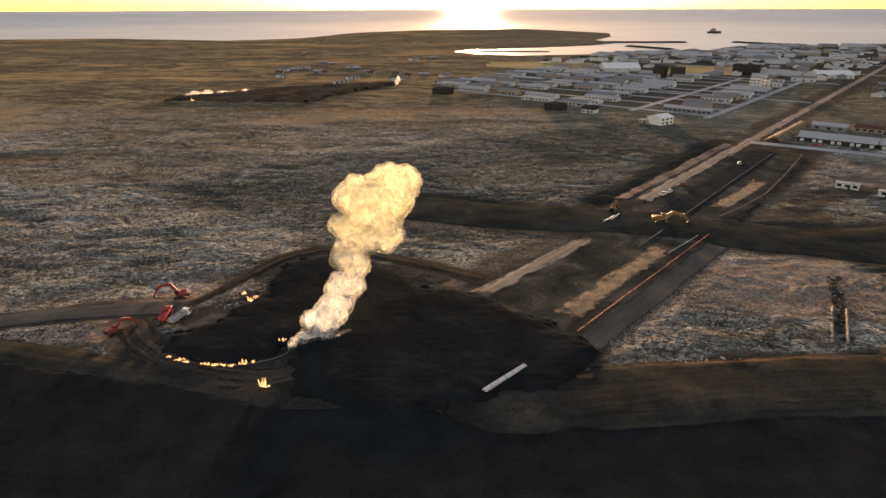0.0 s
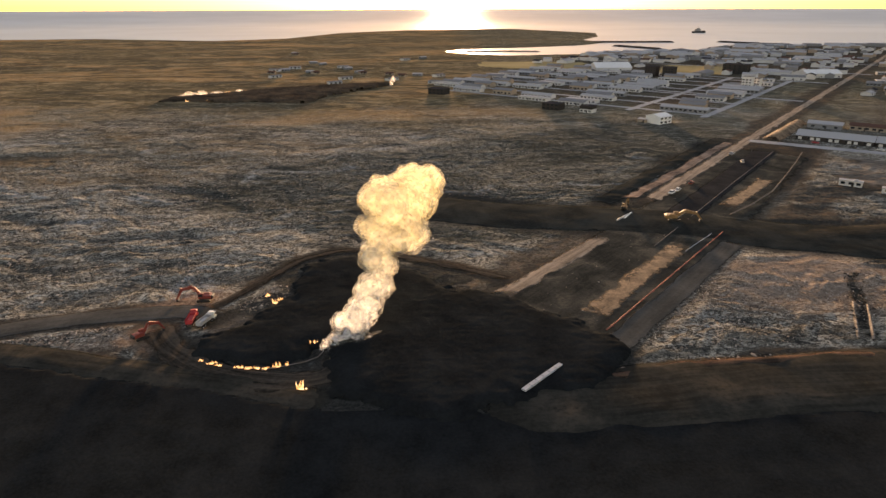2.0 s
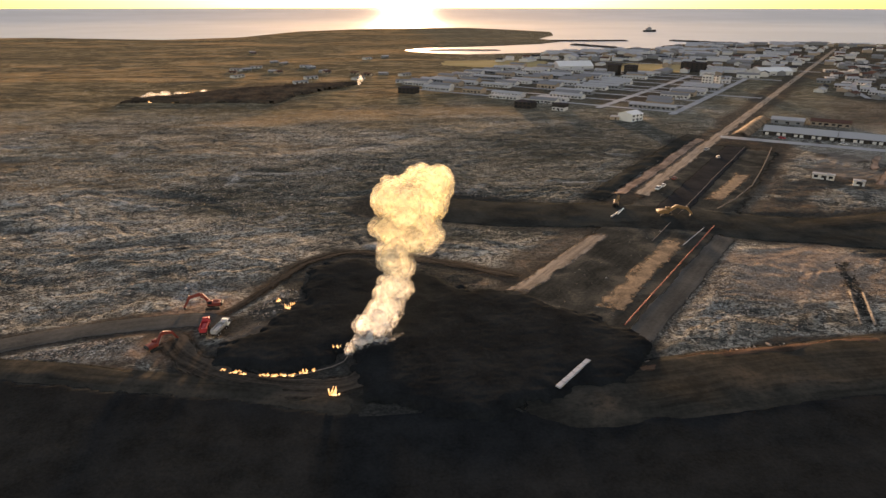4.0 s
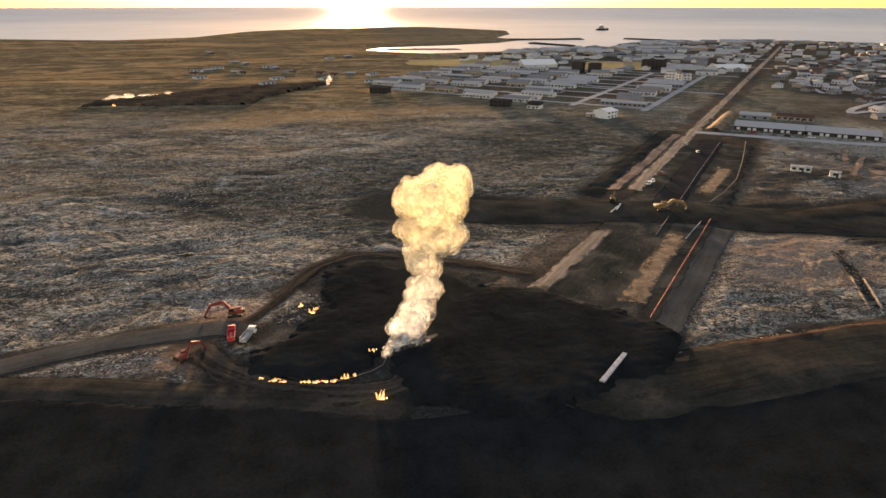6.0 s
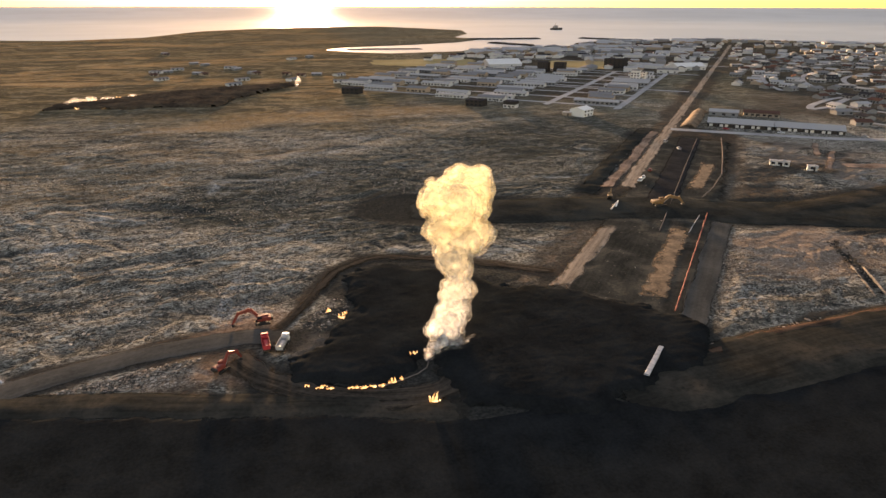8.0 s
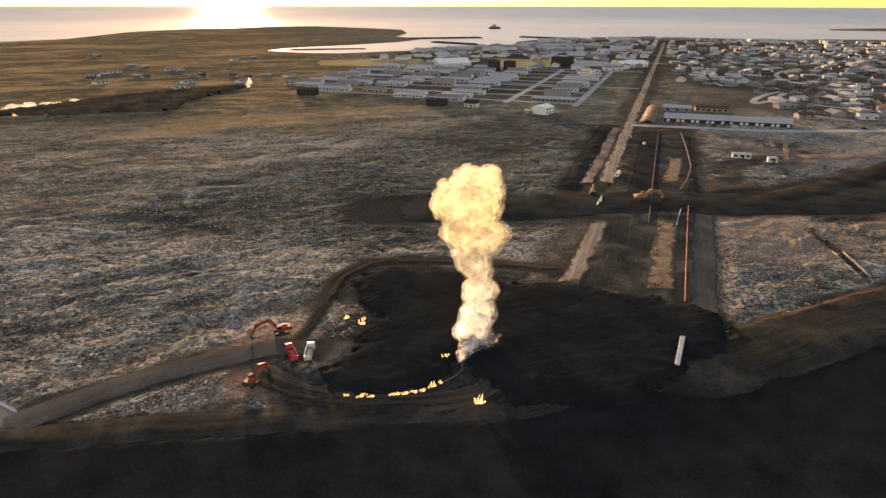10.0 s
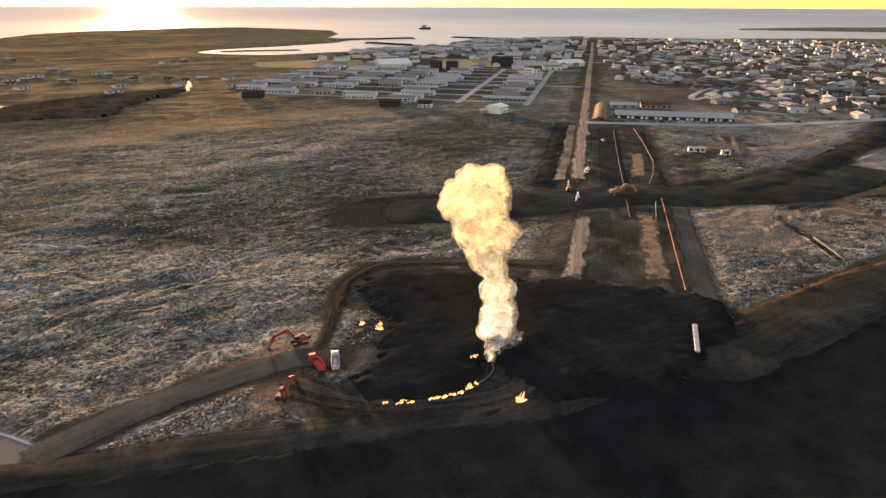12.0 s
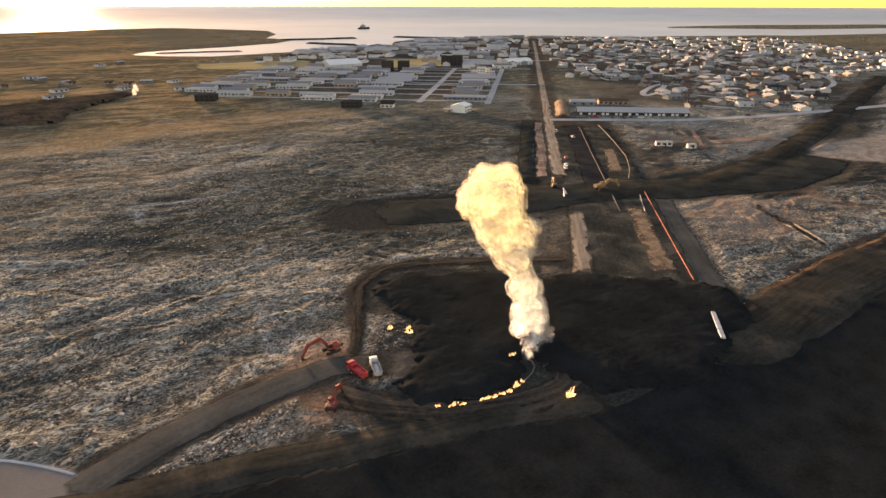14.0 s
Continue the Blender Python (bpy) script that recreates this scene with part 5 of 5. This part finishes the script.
def rocks(name, places, material, label, seed, lo=0.25, hi=0.8):
    """Loose angular stones, too many to count."""
    rng = random.Random(seed)
    bm = bmesh.new()
    for x, y in places:
        r = rng.uniform(lo, hi) ** 1.3
        m = pose(x, y, gz(x, y) + r * 0.3, rng.uniform(0, 360), rng.uniform(0, 360), rng.uniform(0, 360)) @ Matrix.Diagonal((1, rng.uniform(0.6, 1), rng.uniform(0.5, 0.9), 1))
        vs = bmesh.ops.create_icosphere(bm, subdivisions=1, radius=r, matrix=m)["verts"]
        for v in vs:
            v.co += Vector((rng.uniform(-1, 1), rng.uniform(-1, 1), rng.uniform(-1, 1))) * r * 0.22
    return tagged(part(name, bm, material), label, "stones", "", "stuff")


rg = random.Random(3)
along = []
for k in range(55):
    t = rg.random()
    along.append((126 - 24 * t + rg.choice((-2.3, 2.3)) + rg.gauss(0, 0.5), 192 - 46 * t + rg.gauss(0, 0.8)))
rocks("stones", along, M_ROCK, "dark stones heaped along the trench", 31, 0.2, 0.55)


# ---- ship on the horizon ----
def ship(x, y, rz):
    root = empty("ship", x, y, -1.2, rz)
    bm = bmesh.new()
    box(bm, (0, 0, 2.5), (44, 9, 6), bevel=0.8)
    box(bm, (17, 0, 5.8), (10, 8, 2.0), bevel=0.5)
    part("hull", bm, M_BLACK, root, "dark hull")
    bm = bmesh.new()
    box(bm, (-4, 0, 8.5), (18, 7.5, 6.5), bevel=0.4)
    box(bm, (-2, 0, 13), (9, 7, 3), bevel=0.3)
    part("superstructure", bm, M_WALLG, root)
    bm = bmesh.new()
    rod(bm, (-4, 0, 14), (-4, 0, 24), 0.7, 8, 0.3)
    part("mast", bm, M_STEEL, root)
    return tagged(root, "dark ship with a grey superstructure on the open sea", "ship")


ship(861, 2120, 8)


# ---- far vents ----
def small_steam(x, y, w, h, seed, label, material=M_MIST, wide=1.0):
    rng = random.Random(seed)
    bm = bmesh.new()
    for k in range(5):
        t = (k + rng.random()) / 5
        r = w * rng.uniform(0.22, 0.36) * (0.7 + 0.6 * t)
        bmesh.ops.create_icosphere(bm, subdivisions=3, radius=r,
                                   matrix=Matrix.Translation((rng.gauss(0, 0.22) * w * wide + t * h * 0.35, rng.gauss(0, 0.12) * w, h * t)) @ Matrix.Diagonal((0.8 * wide, 0.8, rng.uniform(1.0, 1.8) / wide, 1)))
    ob = part("steam_wisp", bm, material)
    ob.matrix_basis = pose(x, y, 0.6)
    tex = bpy.data.textures.new("billow", "CLOUDS")
    tex.noise_scale = w * 0.25
    d = ob.modifiers.new("billow", "DISPLACE")
    d.texture, d.strength, d.texture_coords = tex, w * 0.25, "GLOBAL"
    for f in ob.data.polygons:
        f.use_smooth = True
    return tagged(ob, label, "steam", "", "stuff")


for k, (wx, wy, ww, wh) in enumerate(((-263, 626, 6, 2.0), (-254, 634, 8, 3.0), (-244, 641, 8, 4.5), (-231, 650, 8, 3.0), (-214, 664, 6, 2.0))):
    small_steam(wx, wy, ww, wh, 41 + k, "low sunlit steam over the distant lava", M_MIST, 2.0)
small_steam(-58, 722, 7, 8, 47, "thin steam over the distant lava")
for k, (fx, fy, fw, fh) in enumerate(((-266, 618, 6, 2.0), (-246, 606, 3, 2.4), (-226, 606, 3, 2.2), (-205, 604, 5, 3.0), (-190, 606, 3, 2.0), (-226, 668, 8, 2.2))):
    flame(fx, fy, fw, fh, 130 + k)


# ---- parked cars ----
def car(x, y, rz, body_paint, label, size=1.0):
    """A small car or van, its front towards +y."""
    root = empty("car", x, y, gz(x, y) + 0.12, rz)
    bm = bmesh.new()
    box(bm, (0, 0, 0.72), (1.8, 4.4, 0.62), bevel=0.14)
    body = part("body", bm, body_paint, root)
    bm = bmesh.new()
    box(bm, (0, -0.3, 1.28), (1.62, 2.5, 0.58), bevel=0.1, taper=0.84)
    part("cabin", bm, M_GLASS, root, "dark glass cabin")
    bm = bmesh.new()
    box(bm, (0, -0.35, 1.6), (1.34, 1.9, 0.07), bevel=0.02)
    part("roof", bm, body_paint, root)
    for s in (-1, 1):
        bm = bmesh.new()
        box(bm, (s * 0.62, 2.19, 0.8), (0.38, 0.08, 0.18), bevel=0.02)
        part("headlight", bm, M_WHITE, body)
        for yy in (-1.35, 1.35):
            wheel(root, s * 0.8, yy, 0.33, 0.24)
    root.scale = (size, size, size)
    return tagged(root, label, "car", "vehicles along the main road")


ROAD_HEAD = math.degrees(math.atan2(ROAD_U.y, ROAD_U.x)) - 90
for cx, cy, turn, paint_m, label in ((100, 286, 0, M_WHITE, "white van parked on the dirt-covered main road"), (104.5, 290.5, 4, M_WHITE, "white car parked on the dirt-covered main road"),
                                     (116, 303, 0, M_ORANGE, "orange-red car parked on the dirt-covered main road"), (166, 367, -8, M_STEEL, "grey van at the main road's junction"),
                                     (163, 347, 20, M_STEEL, "grey car on the dark lane beside the main road"), (250, 382, -100, M_BLACK, "black car parked outside the terrace"),
                                     (262, 374, -100, M_WHITE, "white car parked outside the terrace"), (234, 396, -95, M_RED, "red car parked outside the terrace"),
                                     (308, 349, -108, M_STEEL, "grey car on the cross street"), (345, 336, 72, M_BLACK, "black car on the cross street"),
                                     (433, 694, 0, M_YELLOW, "amber truck far along the main road")):
    car(cx, cy, ROAD_HEAD + turn, paint_m, label, 1.15 if "van" in label else 1.0)


# ---- loose stones and tussocks on the old lava ----
def scatter(name, count, poly, seed, lo, hi, label, keep_off=()):
    rng = np.random.default_rng(seed)
    px, py = [q[0] for q in poly], [q[1] for q in poly]
    x, y = rng.uniform(min(px), max(px), count * 4), rng.uniform(min(py), max(py), count * 4)
    ok = (inside(x, y, poly) > 0) & (fbm(x, y, 14.0, 3, seed) + rng.uniform(-0.12, 0.12, x.size) > 0.46)
    for pts, w in keep_off:
        ok &= line_dist(x, y, pts)[0] > w
    x, y = x[ok][:count], y[ok][:count]
    bm = bmesh.new()
    bmesh.ops.create_icosphere(bm, subdivisions=1, radius=1.0)
    base = np.array([v.co[:] for v in bm.verts])
    bm.verts.index_update()
    tri = np.array([[v.index for v in f.verts] for f in bm.faces])
    bm.free()
    n, k = len(x), len(base)
    r = lo + (hi - lo) * rng.random(n) ** 3
    a = rng.normal(0.35, 1.0, n)
    jag = 1 + rng.uniform(-0.3, 0.3, (n, k, 1))
    v = base[None] * jag * np.stack([r * rng.uniform(0.8, 1.7, n), r * rng.uniform(0.5, 1.0, n), r * rng.uniform(0.25, 0.5, n)], -1)[:, None]
    c, s = np.cos(a)[:, None], np.sin(a)[:, None]
    w = np.stack([v[..., 0] * c - v[..., 1] * s + x[:, None], v[..., 0] * s + v[..., 1] * c + y[:, None], v[..., 2] + (ground_height(x, y) + 0.1 * r)[:, None]], -1)
    me = bpy.data.meshes.new(name)
    me.from_pydata(w.reshape(-1, 3).tolist(), [], (tri[None] + (np.arange(n) * k)[:, None, None]).reshape(-1, 3).tolist())
    me.materials.append(M_TUFT)
    return tagged(new(name, me), label, "stones", "", "stuff")


OFF = ((HAUL, 7), (RIM, 5), (YARD, 7), (BERM_W, 5), (BERM_E, 16), (DIKE[:9], 22), (E_BANK, 12), (LAVA + LAVA[:1], 2))
scatter("stones", 14000, [(-235, 175), (-160, 168), (-95, 176), (-80, 185), (-64, 214), (-20, 222), (30, 240), (20, 300), (-60, 380), (-240, 380)], 5, 0.12, 0.55, "mossy stones and pale tussocks on old lava", OFF)
scatter("stones", 1500, [(-140, 152), (-104, 162), (-92, 158), (-92, 147), (-118, 149)], 6, 0.1, 0.4, "frosted tussocks and stones beside the haul road", OFF)
scatter("stones", 600, [(-80, 170), (-70, 186), (-62, 186), (-60, 176), (-70, 160), (-77, 155)], 8, 0.1, 0.4, "frosted tussocks and stones beside the lava", OFF)
scatter("stones", 3500, [(42, 158), (92, 200), (130, 190), (150, 150), (60, 138), (38, 140)], 7, 0.1, 0.4, "pale stones and moss on old lava", OFF)
scatter("stones", 500, [uv(-12, -12), uv(150, -12), uv(150, -5), uv(-12, -5)], 9, 0.15, 0.6, "pale stones along the road's verge")
scatter("stones", 260, [uv(-134, 26), uv(-60, 27), uv(-60, 35), uv(-134, 34)], 10, 0.12, 0.4, "dry grass tufts on the verge")
scatter("rubble", 900, [(2, 126), (24, 126), (60, 133), (140, 135), (140, 141), (60, 139), (20, 132)], 12, 0.15, 0.7, "reddish rubble along the embankment's edge")
pipe("hose", [(-44.3, 143.6), (-45.2, 141.0), (-48.0, 138.8), (-52.5, 137.0), (-58.0, 135.2)], 0.12, M_DULL, "thin pale hose curving along the lava edge", 0.2)
scatter("moss_tufts", 900, [(-30, 100), (20, 104), (110, 104), (130, 40), (60, 30), (-20, 60)], 14, 0.08, 0.26, "sparse yellowish moss tufts and stones on black lava")
scatter("rubble", 260, [uv(-140, 8), uv(-20, 9), uv(-20, 27), uv(-140, 25)], 15, 0.1, 0.38, "pale stones strewn over the churned ground")
scatter("rubble", 180, [uv(-8, 8), uv(140, 8), uv(140, 14), uv(-8, 14)], 16, 0.1, 0.4, "pale stones strewn beside the dark lane")
